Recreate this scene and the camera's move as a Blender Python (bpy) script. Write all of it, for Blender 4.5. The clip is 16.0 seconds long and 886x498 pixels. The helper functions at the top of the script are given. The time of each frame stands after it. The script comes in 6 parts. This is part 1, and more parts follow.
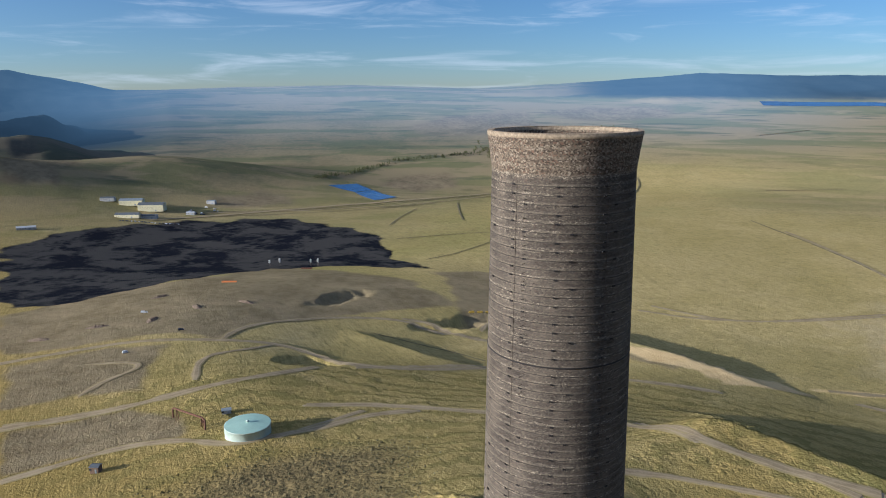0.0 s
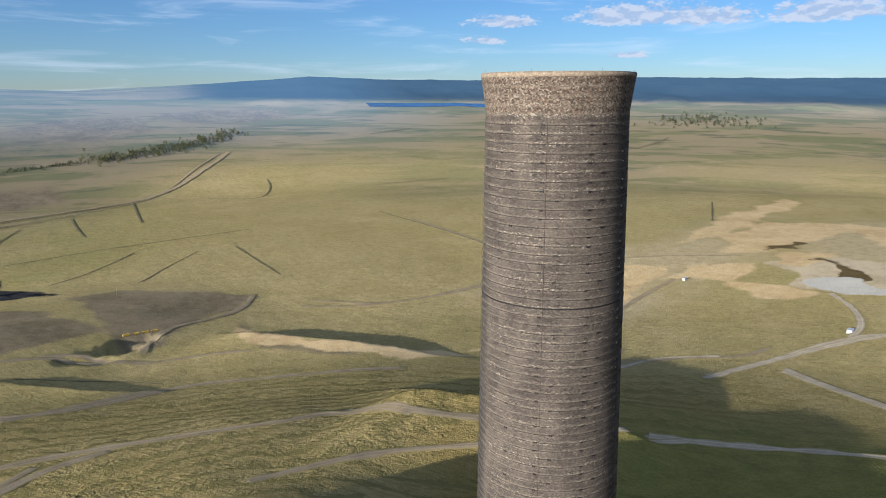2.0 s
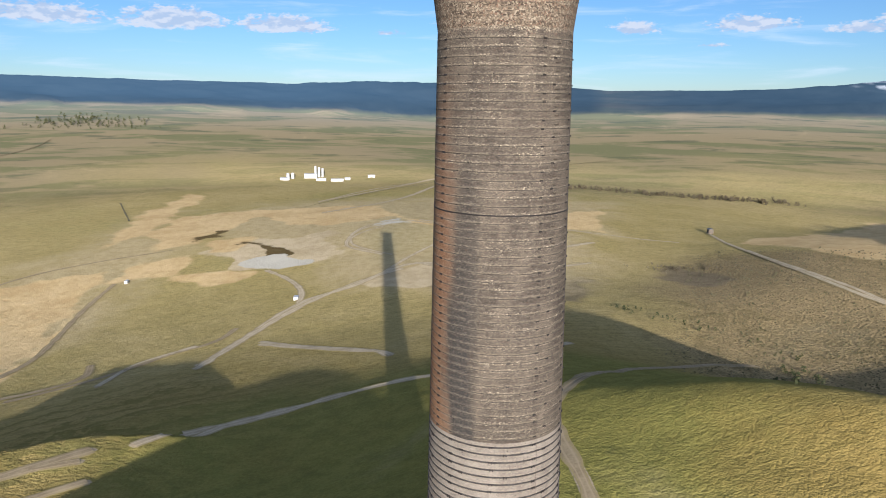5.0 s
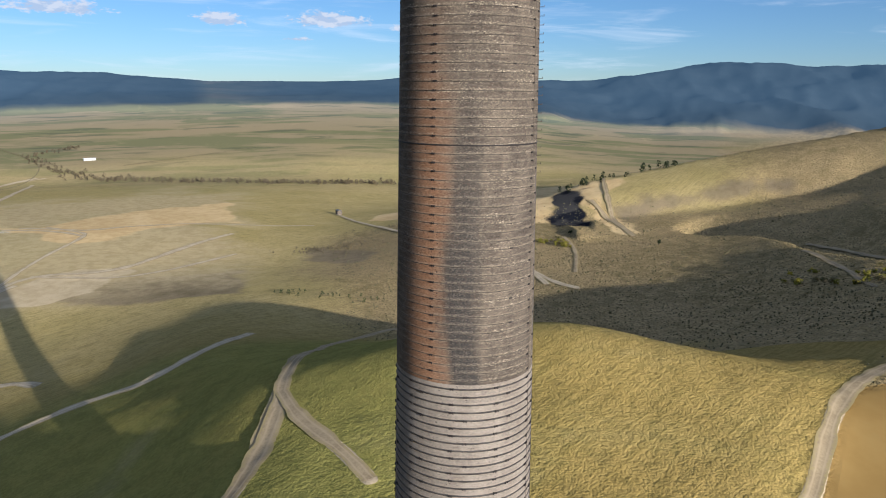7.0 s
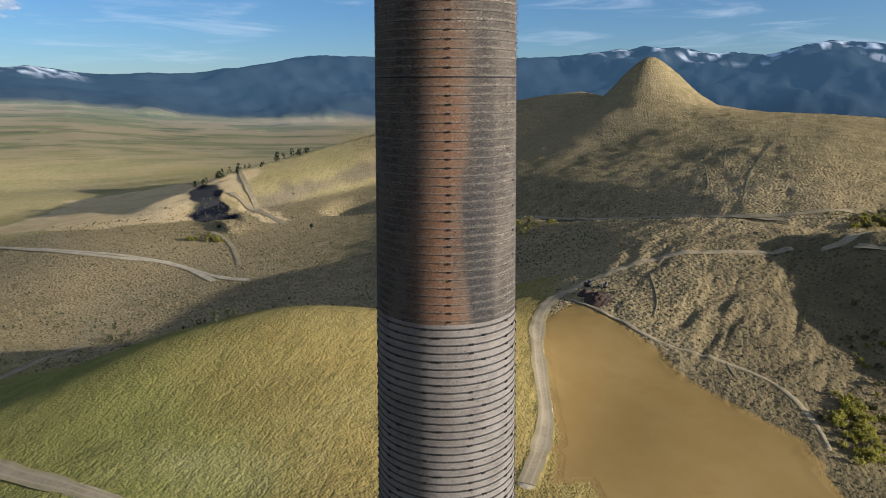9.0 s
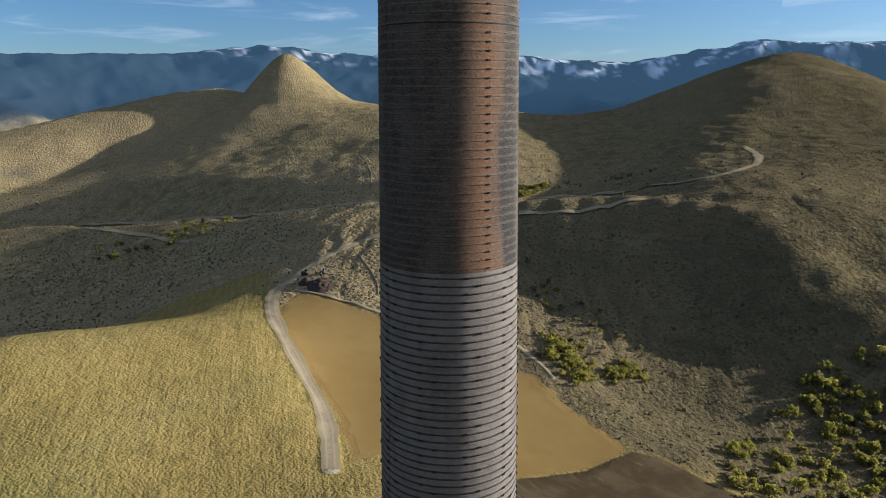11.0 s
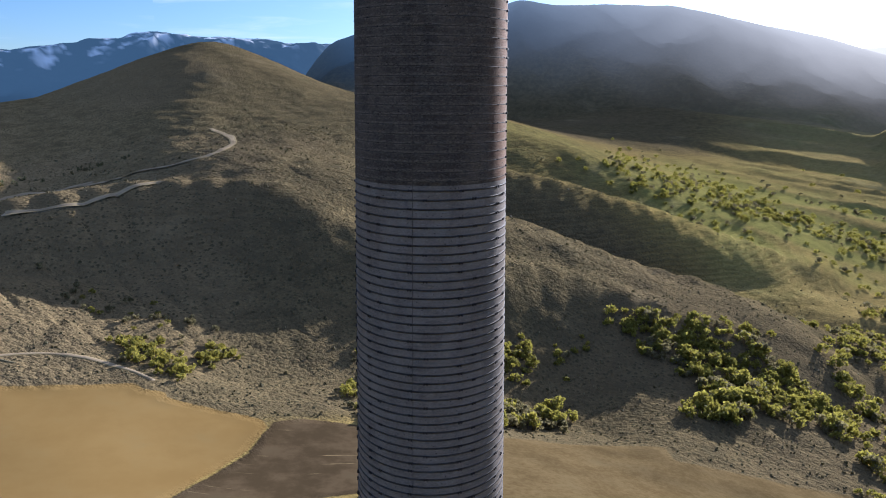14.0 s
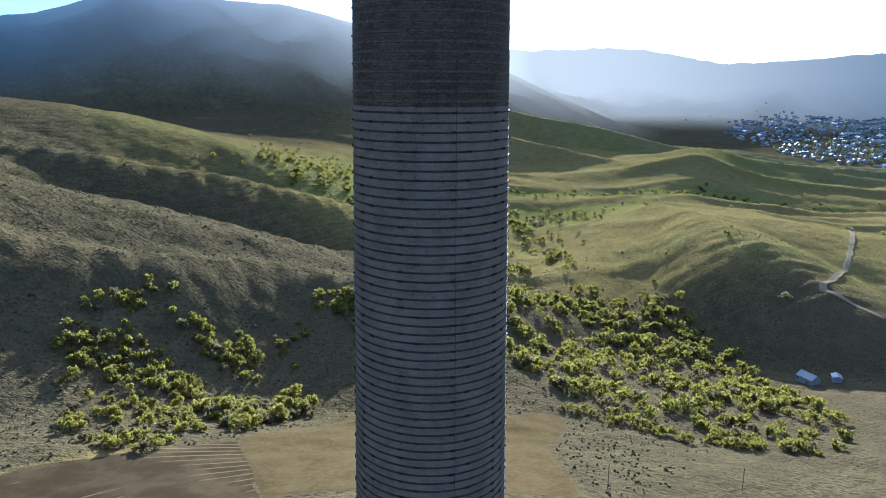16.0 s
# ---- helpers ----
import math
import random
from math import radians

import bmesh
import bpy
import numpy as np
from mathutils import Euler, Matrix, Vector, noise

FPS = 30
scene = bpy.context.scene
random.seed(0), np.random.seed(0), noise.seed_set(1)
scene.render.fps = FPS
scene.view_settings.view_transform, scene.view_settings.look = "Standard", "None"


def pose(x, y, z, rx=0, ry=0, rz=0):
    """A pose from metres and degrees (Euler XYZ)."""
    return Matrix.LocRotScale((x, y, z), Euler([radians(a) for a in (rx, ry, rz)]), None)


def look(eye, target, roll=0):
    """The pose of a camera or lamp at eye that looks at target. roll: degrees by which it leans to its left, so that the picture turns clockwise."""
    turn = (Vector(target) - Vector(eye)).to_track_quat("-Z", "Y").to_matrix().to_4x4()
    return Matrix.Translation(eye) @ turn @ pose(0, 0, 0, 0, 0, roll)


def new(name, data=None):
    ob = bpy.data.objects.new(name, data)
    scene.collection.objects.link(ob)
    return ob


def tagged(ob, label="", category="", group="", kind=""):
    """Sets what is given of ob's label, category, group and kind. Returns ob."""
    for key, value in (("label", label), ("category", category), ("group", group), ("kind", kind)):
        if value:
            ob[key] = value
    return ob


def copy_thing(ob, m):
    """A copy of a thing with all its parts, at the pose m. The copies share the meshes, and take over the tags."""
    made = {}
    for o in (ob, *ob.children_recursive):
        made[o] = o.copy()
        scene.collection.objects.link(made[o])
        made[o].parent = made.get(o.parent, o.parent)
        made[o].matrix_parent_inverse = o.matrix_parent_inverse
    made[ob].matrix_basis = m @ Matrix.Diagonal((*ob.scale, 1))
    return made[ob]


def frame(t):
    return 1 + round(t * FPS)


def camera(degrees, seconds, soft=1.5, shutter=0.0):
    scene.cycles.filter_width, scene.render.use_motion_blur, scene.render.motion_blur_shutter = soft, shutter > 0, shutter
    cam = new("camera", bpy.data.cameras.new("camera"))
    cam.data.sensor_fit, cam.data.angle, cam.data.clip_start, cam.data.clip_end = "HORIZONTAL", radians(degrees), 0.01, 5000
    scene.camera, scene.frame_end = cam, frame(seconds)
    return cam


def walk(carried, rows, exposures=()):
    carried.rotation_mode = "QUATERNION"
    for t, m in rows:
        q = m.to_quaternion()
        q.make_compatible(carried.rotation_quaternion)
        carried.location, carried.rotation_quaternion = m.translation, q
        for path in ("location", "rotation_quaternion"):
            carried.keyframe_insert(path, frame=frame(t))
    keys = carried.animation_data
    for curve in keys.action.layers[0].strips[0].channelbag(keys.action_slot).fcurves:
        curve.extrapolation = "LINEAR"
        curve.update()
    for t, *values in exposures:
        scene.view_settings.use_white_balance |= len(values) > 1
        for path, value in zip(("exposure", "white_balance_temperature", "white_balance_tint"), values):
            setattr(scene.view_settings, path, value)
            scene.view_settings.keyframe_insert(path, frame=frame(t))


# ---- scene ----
cam = camera(63.64, 16.0, 1.0)
PATH = [
    (0, 6.979, -99.673, 183.583, -12.470, -0.236, 13.585),
    (0.5, -6.199, -99.288, 181.648, -12.463, -0.335, 6.477),
    (1, -19.140, -98.290, 179.696, -12.445, -0.328, -0.831),
    (1.5, -31.766, -95.992, 177.743, -12.356, -0.258, -8.456),
    (2, -44.055, -91.837, 175.793, -12.295, -0.274, -16.683),
    (2.5, -56.006, -86.192, 173.845, -12.225, -0.119, -24.770),
    (3, -67.489, -79.332, 171.893, -12.130, 0.066, -32.849),
    (3.5, -78.394, -71.786, 169.877, -12.035, 0.269, -40.840),
    (6, -106.678, -13.225, 159.358, -12.059, 0.575, -79.483),
    (6.5, -106.835, 0.057, 156.911, -12.159, 0.541, -87.264),
    (7, -105.825, 13.287, 154.586, -12.280, 0.496, -95.264),
    (7.5, -103.198, 26.177, 152.296, -12.404, 0.444, -103.332),
    (8, -98.874, 38.892, 150.058, -12.475, 0.320, -111.200),
    (8.5, -93.016, 51.204, 148.000, -12.605, 0.007, -118.821),
    (9, -86.008, 62.909, 146.313, -12.673, -0.192, -125.918),
    (9.5, -77.893, 73.719, 144.627, -12.715, -0.318, -133.109),
    (12, -17.119, 104.872, 135.530, -12.961, -0.086, -171.031),
    (12.5, -3.841, 104.300, 133.270, -13.090, -0.104, -178.699),
    (13, 9.416, 102.560, 131.062, -13.164, 0.007, -186.149),
    (13.5, 22.408, 99.611, 128.927, -13.198, 0.161, -193.634),
    (14, 35.013, 95.219, 126.770, -13.235, 0.261, -201.194),
    (14.5, 46.784, 89.394, 124.507, -13.248, 0.303, -209.097),
    (15, 57.575, 82.100, 122.001, -13.230, 0.372, -216.766),
    (15.5, 67.506, 73.453, 119.372, -13.215, 0.357, -224.051),
    (16, 76.788, 64.244, 116.669, -13.122, 0.311, -231.077),
]


def aim(pitch, yaw):
    p, a = radians(pitch), radians(yaw)
    return Vector((-math.sin(a) * math.cos(p), math.cos(a) * math.cos(p), math.sin(p)))


walk(cam, [(t, look((x, y, z), Vector((x, y, z)) + aim(rx, rz), roll)) for t, x, y, z, rx, roll, rz in PATH],
     [(0, 1.05, 5450, 12), (6, 1.25, 5750, 13), (9, 1.0, 5550, 11), (12, 1.1, 5450, 10), (13.2, 1.3, 5200, 9), (14.5, 1.52, 5150, 24), (15.2, 1.58, 5000, 14), (16, 1.7, 4650, 8)])

# ---- light ----
SUN_HEADING, SUN_HEIGHT = 238.7, 12.2
sun_way = Vector((math.sin(radians(SUN_HEADING)) * math.cos(radians(SUN_HEIGHT)), math.cos(radians(SUN_HEADING)) * math.cos(radians(SUN_HEIGHT)), math.sin(radians(SUN_HEIGHT))))
sun = new("sun", bpy.data.lights.new("sun", "SUN"))
sun.data.energy, sun.data.angle, sun.data.color = 4.6, radians(0.53), (1.0, 0.9, 0.74)
sun.matrix_world = look((0, 0, 600), Vector((0, 0, 600)) - sun_way)

world = bpy.data.worlds.new("world")
scene.world = world
world.use_nodes = True


class Nodes:
    """A short way to write node trees."""

    def __init__(self, tree):
        self.tree = tree

    def add(self, kind, inputs=(), **props):
        n = self.tree.nodes.new(kind)
        for k, v in props.items():
            setattr(n, k, v)
        for k, v in dict(inputs).items():
            s = n.inputs[k]
            if hasattr(v, "is_output"):
                self.tree.links.new(v, s)
            elif hasattr(v, "outputs"):
                self.tree.links.new(v.outputs[0], s)
            else:
                s.default_value = v
        return n

    def math(self, op, a, b=0.0, c=0.0, clamp=False):
        return self.add("ShaderNodeMath", {0: a, 1: b, 2: c}, operation=op, use_clamp=clamp).outputs[0]

    def mix(self, fac, a, b, blend="MIX"):
        n = self.add("ShaderNodeMix", {0: fac}, data_type="RGBA", blend_type=blend)
        for k, v in ((6, a), (7, b)):
            if hasattr(v, "is_output"):
                self.tree.links.new(v, n.inputs[k])
            else:
                n.inputs[k].default_value = (*v, 1)
        return n.outputs[2]

    def noise(self, where, scale, detail=4.0, rough=0.55, warp=0.0):
        return self.add("ShaderNodeTexNoise", {"Vector": where, "Scale": scale, "Detail": detail, "Roughness": rough, "Distortion": warp}).outputs["Fac"]

    def step(self, v, lo, hi, a=0.0, b=1.0):
        return self.add("ShaderNodeMapRange", {0: v, 1: lo, 2: hi, 3: a, 4: b}, interpolation_type="SMOOTHSTEP").outputs[0]


# clouds: heading, height, half width, half height (degrees), thickness
CLOUDS = [(21.5, 5.2, 3.4, 0.75, 0.9), (20.0, 3.9, 2.2, 0.45, 0.9), (30.5, 5.4, 3.4, 0.9, 1.2), (35.5, 5.2, 4.2, 0.85, 1.1), (30.8, 2.7, 1.8, 0.45, 0.9),
          (44.0, 5.2, 3.4, 0.9, 1.2), (52.0, 5.1, 3.6, 0.8, 1.1), (67.5, 5.4, 3.4, 0.7, 1.0), (60.0, 4.8, 2.4, 0.4, 0.7), (78.5, 5.1, 1.8, 0.7, 1.0),
          (86.5, 5.2, 2.6, 0.7, 1.1), (93.5, 4.8, 2.6, 0.6, 0.9), (95.5, 5.4, 1.4, 0.6, 1.0), (84.0, 3.9, 2.4, 0.35, 0.6)]


def build_sky():
    n = Nodes(world.node_tree)
    n.tree.nodes.clear()
    sky = n.add("ShaderNodeTexSky", sky_type="NISHITA", sun_disc=False, sun_elevation=radians(SUN_HEIGHT), sun_rotation=radians(SUN_HEADING),
                air_density=1.0, dust_density=0.4, ozone_density=4.0, altitude=1600)
    way = n.add("ShaderNodeTexCoord").outputs["Generated"]
    xyz = n.add("ShaderNodeSeparateXYZ", {0: way})
    heading = n.math("MULTIPLY", n.math("ARCTAN2", xyz.outputs[0], xyz.outputs[1]), 180 / math.pi)
    height = n.math("MULTIPLY", n.math("ARCSINE", xyz.outputs[2]), 180 / math.pi)
    flat = n.add("ShaderNodeCombineXYZ", {0: heading, 1: n.math("MULTIPLY", height, 2.2), 2: 0.0}).outputs[0]
    puff = n.noise(flat, 0.8, 3.0, 0.5, 0.2)
    fine = n.noise(flat, 3.2, 3.0, 0.55)
    total = None
    for h, e, w, t, k in CLOUDS:
        w, t = w * 1.15, t * 1.25
        dx = n.math("DIVIDE", n.math("SUBTRACT", heading, h), w)
        dy = n.math("DIVIDE", n.math("SUBTRACT", height, e), t)
        dy = n.math("MAXIMUM", dy, n.math("MULTIPLY", dy, -2.2))
        d = n.math("SUBTRACT", k, n.math("SQRT", n.math("ADD", n.math("MULTIPLY", dx, dx), n.math("MULTIPLY", dy, dy))))
        total = d if total is None else n.math("MAXIMUM", total, d)
    body = n.math("ADD", n.math("ADD", total, n.math("MULTIPLY", n.math("SUBTRACT", puff, 0.5), 1.5)), n.math("MULTIPLY", n.math("SUBTRACT", fine, 0.5), 0.8))
    mask = n.step(body, 0.1, 0.55)
    low = n.noise(n.add("ShaderNodeVectorMath", {0: flat, 1: (0.0, 0.9, 0.0)}, operation="ADD").outputs[0], 0.8, 3.0, 0.5, 0.2)
    shade = n.step(n.math("SUBTRACT", puff, low), -0.08, 0.1)
    white = n.mix(shade, (4.5, 5.2, 6.2), (6.5, 6.6, 6.8))
    veil = n.noise(n.add("ShaderNodeCombineXYZ", {0: n.math("MULTIPLY", heading, 0.05), 1: n.math("MULTIPLY", height, 0.45), 2: 3.0}).outputs[0], 1.6, 5.0, 0.62, 0.6)
    # cirrus, plus unseen whitening high overhead added to fill the shadows
    veil = n.math("ADD", n.math("MULTIPLY", n.step(veil, 0.5, 0.78), 0.4), n.step(height, 12.0, 60.0, 0.0, 0.2))
    near_sun = n.math("ARCCOSINE", n.add("ShaderNodeVectorMath", {0: way, 1: tuple(sun_way)}, operation="DOT_PRODUCT").outputs["Value"])
    glow = n.math("ADD", n.math("MULTIPLY", n.math("EXPONENT", n.math("MULTIPLY", near_sun, -5.5)), 34.0), n.math("MULTIPLY", n.math("EXPONENT", n.math("MULTIPLY", near_sun, -2.2)), 5.0))
    hazy = n.add("ShaderNodeVectorMath", {0: (1.0, 0.97, 0.9), "Scale": glow}, operation="SCALE").outputs[0]
    colour = n.mix(veil, n.add("ShaderNodeVectorMath", {0: sky.outputs[0], 1: hazy}, operation="ADD").outputs[0], (8.0, 8.3, 8.6))
    colour = n.mix(n.math("MULTIPLY", mask, 0.88), colour, white)
    back = n.add("ShaderNodeBackground", {"Color": colour, "Strength": 0.05})
    n.tree.links.new(back.outputs[0], n.add("ShaderNodeOutputWorld").inputs[0])


build_sky()

# ---- materials ----


def material(name, rough=0.9, metal=0.0, spec=0.3):
    m = bpy.data.materials.new(name)
    m.use_nodes = True
    n = Nodes(m.node_tree)
    shader = m.node_tree.nodes["Principled BSDF"]
    shader.inputs["Roughness"].default_value, shader.inputs["Metallic"].default_value = rough, metal
    shader.inputs["Specular IOR Level"].default_value = spec
    return m, n, shader


def plain(name, colour, rough=0.8, metal=0.0, scale=1.5, vary=0.25, relief=0.0):
    """A paint or metal with blotches and grain."""
    m, n, s = material(name, rough, metal)
    where = n.add("ShaderNodeNewGeometry").outputs["Position"]
    big, small = n.noise(where, scale, 5.0), n.noise(where, scale * 9, 3.0)
    v = n.math("ADD", n.math("MULTIPLY", big, 0.65), n.math("MULTIPLY", small, 0.35))
    n.tree.links.new(n.mix(n.step(v, 0.3, 0.7), [c * (1 - vary) for c in colour], [min(1, c * (1 + vary)) for c in colour]), s.inputs["Base Color"])
    if relief:
        n.tree.links.new(n.add("ShaderNodeBump", {"Height": small, "Strength": 0.5, "Distance": relief}).outputs[0], s.inputs["Normal"])
    return m


def ground_material(name, distant=False):
    m, n, s = material(name, 1.0, 0.0, 0.0)
    where = n.add("ShaderNodeNewGeometry").outputs["Position"]

    def at(name):
        return n.add("ShaderNodeAttribute", attribute_name=name).outputs["Fac"]

    huge, big, mid, small = n.noise(where, 0.0016, 4.0, 0.55, 0.6), n.noise(where, 0.009, 5.0, 0.6, 0.5), n.noise(where, 0.06, 5.0, 0.65), n.noise(where, 0.45, 4.0, 0.7)
    line = n.add("ShaderNodeSeparateXYZ", {0: where})
    lo, hi = math.sin(radians(322)), math.cos(radians(322))
    along_ = n.math("ADD", n.math("MULTIPLY", line.outputs[0], lo), n.math("MULTIPLY", line.outputs[1], hi))
    across_ = n.math("SUBTRACT", n.math("MULTIPLY", line.outputs[0], hi), n.math("MULTIPLY", line.outputs[1], lo))
    combed = n.noise(n.add("ShaderNodeCombineXYZ", {0: n.math("MULTIPLY", across_, 0.42), 1: n.math("MULTIPLY", along_, 0.028), 2: 0.0}).outputs[0], 1.0, 4.0, 0.65, 0.3)
    both = n.math("ADD", n.math("MULTIPLY", mid, 0.5), n.math("MULTIPLY", small, 0.5))
    grass = n.mix(n.step(n.math("ADD", n.math("MULTIPLY", huge, 0.5), n.math("MULTIPLY", big, 0.5)), 0.38, 0.62), n.mix(at("lit_straw"), (0.265, 0.192, 0.06), (0.38, 0.3, 0.118)), n.mix(at("lit_straw"), (0.312, 0.224, 0.076), (0.48, 0.372, 0.168)))
    grass = n.mix(n.math("MULTIPLY", n.step(n.math("ADD", n.math("MULTIPLY", both, 0.45), n.math("MULTIPLY", combed, 0.55)), 0.43, 0.6), 0.62), grass, n.mix(at("lit_straw"), (0.18, 0.13, 0.038), (0.245, 0.197, 0.078)))
    tiny = n.noise(where, 1.7, 3.0, 0.7)
    shelf = n.math("SINE", n.math("ADD", n.math("MULTIPLY", line.outputs[2], 1.3), n.math("MULTIPLY", n.math("ADD", mid, n.math("MULTIPLY", big, 1.5)), 11.0)))
    grass = n.mix(n.math("MULTIPLY", n.step(shelf, 0.1, 0.9), n.math("MULTIPLY", at("contour"), 0.55)), grass, (0.15, 0.13, 0.043))
    clumps = n.noise(where, 0.17, 4.0, 0.7)
    mottle = n.math("ADD", n.math("MULTIPLY", tiny, 0.4), n.math("MULTIPLY", clumps, 0.6))
    grass = n.mix(n.step(mottle, 0.48, 0.6, 0.0, 0.5), grass, n.mix(at("lit_straw"), (0.14, 0.108, 0.034), (0.215, 0.172, 0.066)))
    grass = n.mix(n.math("MULTIPLY", n.step(n.math("ADD", at("green"), n.math("MULTIPLY", n.math("SUBTRACT", big, 0.5), 0.9)), 0.25, 0.85), 0.7), grass, n.mix(n.step(both, 0.4, 0.62), (0.23, 0.225, 0.06), (0.15, 0.155, 0.04)))
    # the paler scrub mix also carries slope lighting put into the colour
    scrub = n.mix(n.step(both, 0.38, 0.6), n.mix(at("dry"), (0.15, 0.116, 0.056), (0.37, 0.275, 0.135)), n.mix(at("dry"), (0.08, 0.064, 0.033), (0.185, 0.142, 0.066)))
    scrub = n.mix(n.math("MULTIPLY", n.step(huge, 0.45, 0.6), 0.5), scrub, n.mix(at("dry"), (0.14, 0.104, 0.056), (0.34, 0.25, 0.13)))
    edge = n.math("MULTIPLY", n.math("SUBTRACT", both, 0.5), 0.7)

    def over(colour, name, paint, soft=0.18, most=1.0):
        return n.mix(n.math("MULTIPLY", n.step(n.math("ADD", at(name), edge), 0.5 - soft, 0.5 + soft), most), colour, paint)

    flat = n.add("ShaderNodeSeparateXYZ", {0: where})
    way = n.math("ARCTAN2", flat.outputs[0], flat.outputs[1])
    off = n.math("SQRT", n.math("ADD", n.math("MULTIPLY", flat.outputs[0], flat.outputs[0]), n.math("MULTIPLY", flat.outputs[1], flat.outputs[1])))
    strips = n.noise(n.add("ShaderNodeCombineXYZ", {0: n.math("MULTIPLY", way, 5.0), 1: n.math("MULTIPLY", off, 0.008), 2: 0.0}).outputs[0], 1.0, 6.0, 0.62, 0.5)
    steppe = n.mix(n.step(strips, 0.44, 0.54), (0.15, 0.146, 0.076), (0.235, 0.19, 0.113))
    steppe = n.mix(n.math("MULTIPLY", n.step(n.noise(n.add("ShaderNodeCombineXYZ", {0: n.math("MULTIPLY", way, 9.0), 1: n.math("MULTIPLY", off, 0.014), 2: 4.0}).outputs[0], 1.0, 4.0, 0.6, 0.3), 0.55, 0.64), 0.6), steppe, (0.07, 0.085, 0.055))
    colour = n.mix(at("steppe"), grass, steppe)
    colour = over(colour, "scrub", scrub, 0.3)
    domes = n.add("ShaderNodeTexVoronoi", {"Vector": where, "Scale": 0.3, "Randomness": 1.0}, feature="F1").outputs["Distance"]
    tuft = n.math("MULTIPLY", n.step(n.math("ADD", domes, n.math("MULTIPLY", n.math("SUBTRACT", mid, 0.5), 0.8)), 0.18, 0.34, 1.0, 0.0), n.math("MULTIPLY", at("scrub"), 0.8))
    colour = n.mix(tuft, colour, (0.06, 0.052, 0.028))
    bare = n.mix(n.step(n.math("ADD", n.math("MULTIPLY", big, 0.5), n.math("MULTIPLY", mid, 0.5)), 0.38, 0.62), (0.14, 0.11, 0.073), (0.245, 0.192, 0.122))
    colour = over(colour, "bare", bare, 0.45, 0.8)
    sand = n.mix(n.step(n.math("ADD", n.math("MULTIPLY", big, 0.6), n.math("MULTIPLY", mid, 0.4)), 0.36, 0.64), (0.222, 0.14, 0.046), (0.26, 0.17, 0.06))
    colour = over(colour, "sand", sand, 0.1)
    colour = n.mix(n.math("MULTIPLY", n.step(n.math("ADD", at("pale"), n.math("MULTIPLY", n.math("SUBTRACT", big, 0.5), 1.6)), 0.1, 0.9), 0.75), colour, n.mix(n.step(mid, 0.36, 0.64), (0.39, 0.305, 0.165), (0.52, 0.41, 0.23)))
    gravel = n.mix(n.step(n.math("ADD", n.math("MULTIPLY", big, 0.5), n.math("MULTIPLY", mid, 0.5)), 0.38, 0.62), (0.42, 0.33, 0.19), (0.55, 0.44, 0.275))
    colour = over(colour, "gravel", gravel, 0.15)
    ochre = n.mix(n.step(n.math("ADD", n.math("MULTIPLY", big, 0.5), n.math("MULTIPLY", mid, 0.5)), 0.38, 0.62), (0.5, 0.35, 0.165), (0.63, 0.465, 0.24))
    colour = over(colour, "ochre", ochre, 0.25)
    tilth = n.mix(n.step(both, 0.38, 0.62), (0.1, 0.07, 0.03), (0.142, 0.102, 0.046))
    colour = over(colour, "soil", tilth, 0.12)
    # colour of the slag heap, also used for the painted quarry pit shadow
    slag = n.mix(n.step(n.math("ADD", n.math("MULTIPLY", n.noise(where, 0.012, 4.0, 0.6, 0.4), 0.75), n.math("MULTIPLY", mid, 0.25)), 0.43, 0.57), (0.012, 0.013, 0.018), (0.056, 0.053, 0.05))
    colour = over(colour, "slag", slag)
    soil = n.mix(n.step(mid, 0.4, 0.62), (0.062, 0.044, 0.023), (0.095, 0.067, 0.036))
    furrow = n.math("SINE", at("furrow"))
    soil = n.mix(n.math("MULTIPLY", n.step(n.math("ADD", furrow, n.math("MULTIPLY", n.math("SUBTRACT", big, 0.5), 2.0)), 0.9, 1.0), 0.7), soil, (0.24, 0.18, 0.09))
    colour = over(colour, "plough", soil, 0.1)
    colour = n.mix(n.math("MULTIPLY", n.step(n.math("ADD", at("damp"), n.math("MULTIPLY", n.math("SUBTRACT", mid, 0.5), 1.2)), 0.0, 1.0), 0.7), colour, n.mix(n.step(big, 0.4, 0.6), (0.085, 0.098, 0.058), (0.13, 0.115, 0.068)))
    dirt = n.mix(n.step(both, 0.38, 0.62), (0.3, 0.242, 0.158), (0.4, 0.32, 0.215))
    colour = over(colour, "road", dirt, 0.1)
    # dark woods; the blue of distance haze is mixed into their colour
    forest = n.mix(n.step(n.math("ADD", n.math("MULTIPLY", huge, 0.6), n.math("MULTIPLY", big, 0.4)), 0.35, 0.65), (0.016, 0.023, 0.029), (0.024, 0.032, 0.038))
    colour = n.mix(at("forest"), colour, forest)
    colour = n.mix(at("snow"), colour, (0.7, 0.72, 0.76))
    colour = over(colour, "white", (0.5, 0.46, 0.37), 0.1)
    n.tree.links.new(colour, s.inputs["Base Color"])
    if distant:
        # haze put in as emission: the distance glows faintly, more so towards the sun
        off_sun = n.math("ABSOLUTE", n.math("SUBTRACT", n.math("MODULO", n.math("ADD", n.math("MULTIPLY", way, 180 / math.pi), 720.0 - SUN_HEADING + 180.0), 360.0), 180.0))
        haze_glow = n.mix(n.math("EXPONENT", n.math("MULTIPLY", n.math("MULTIPLY", off_sun, off_sun), -1 / 500.0)), (0.018, 0.035, 0.054), (0.25, 0.23, 0.195))
        n.tree.links.new(haze_glow, s.inputs["Emission Color"])
        n.tree.links.new(at("haze_glow"), s.inputs["Emission Strength"])
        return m
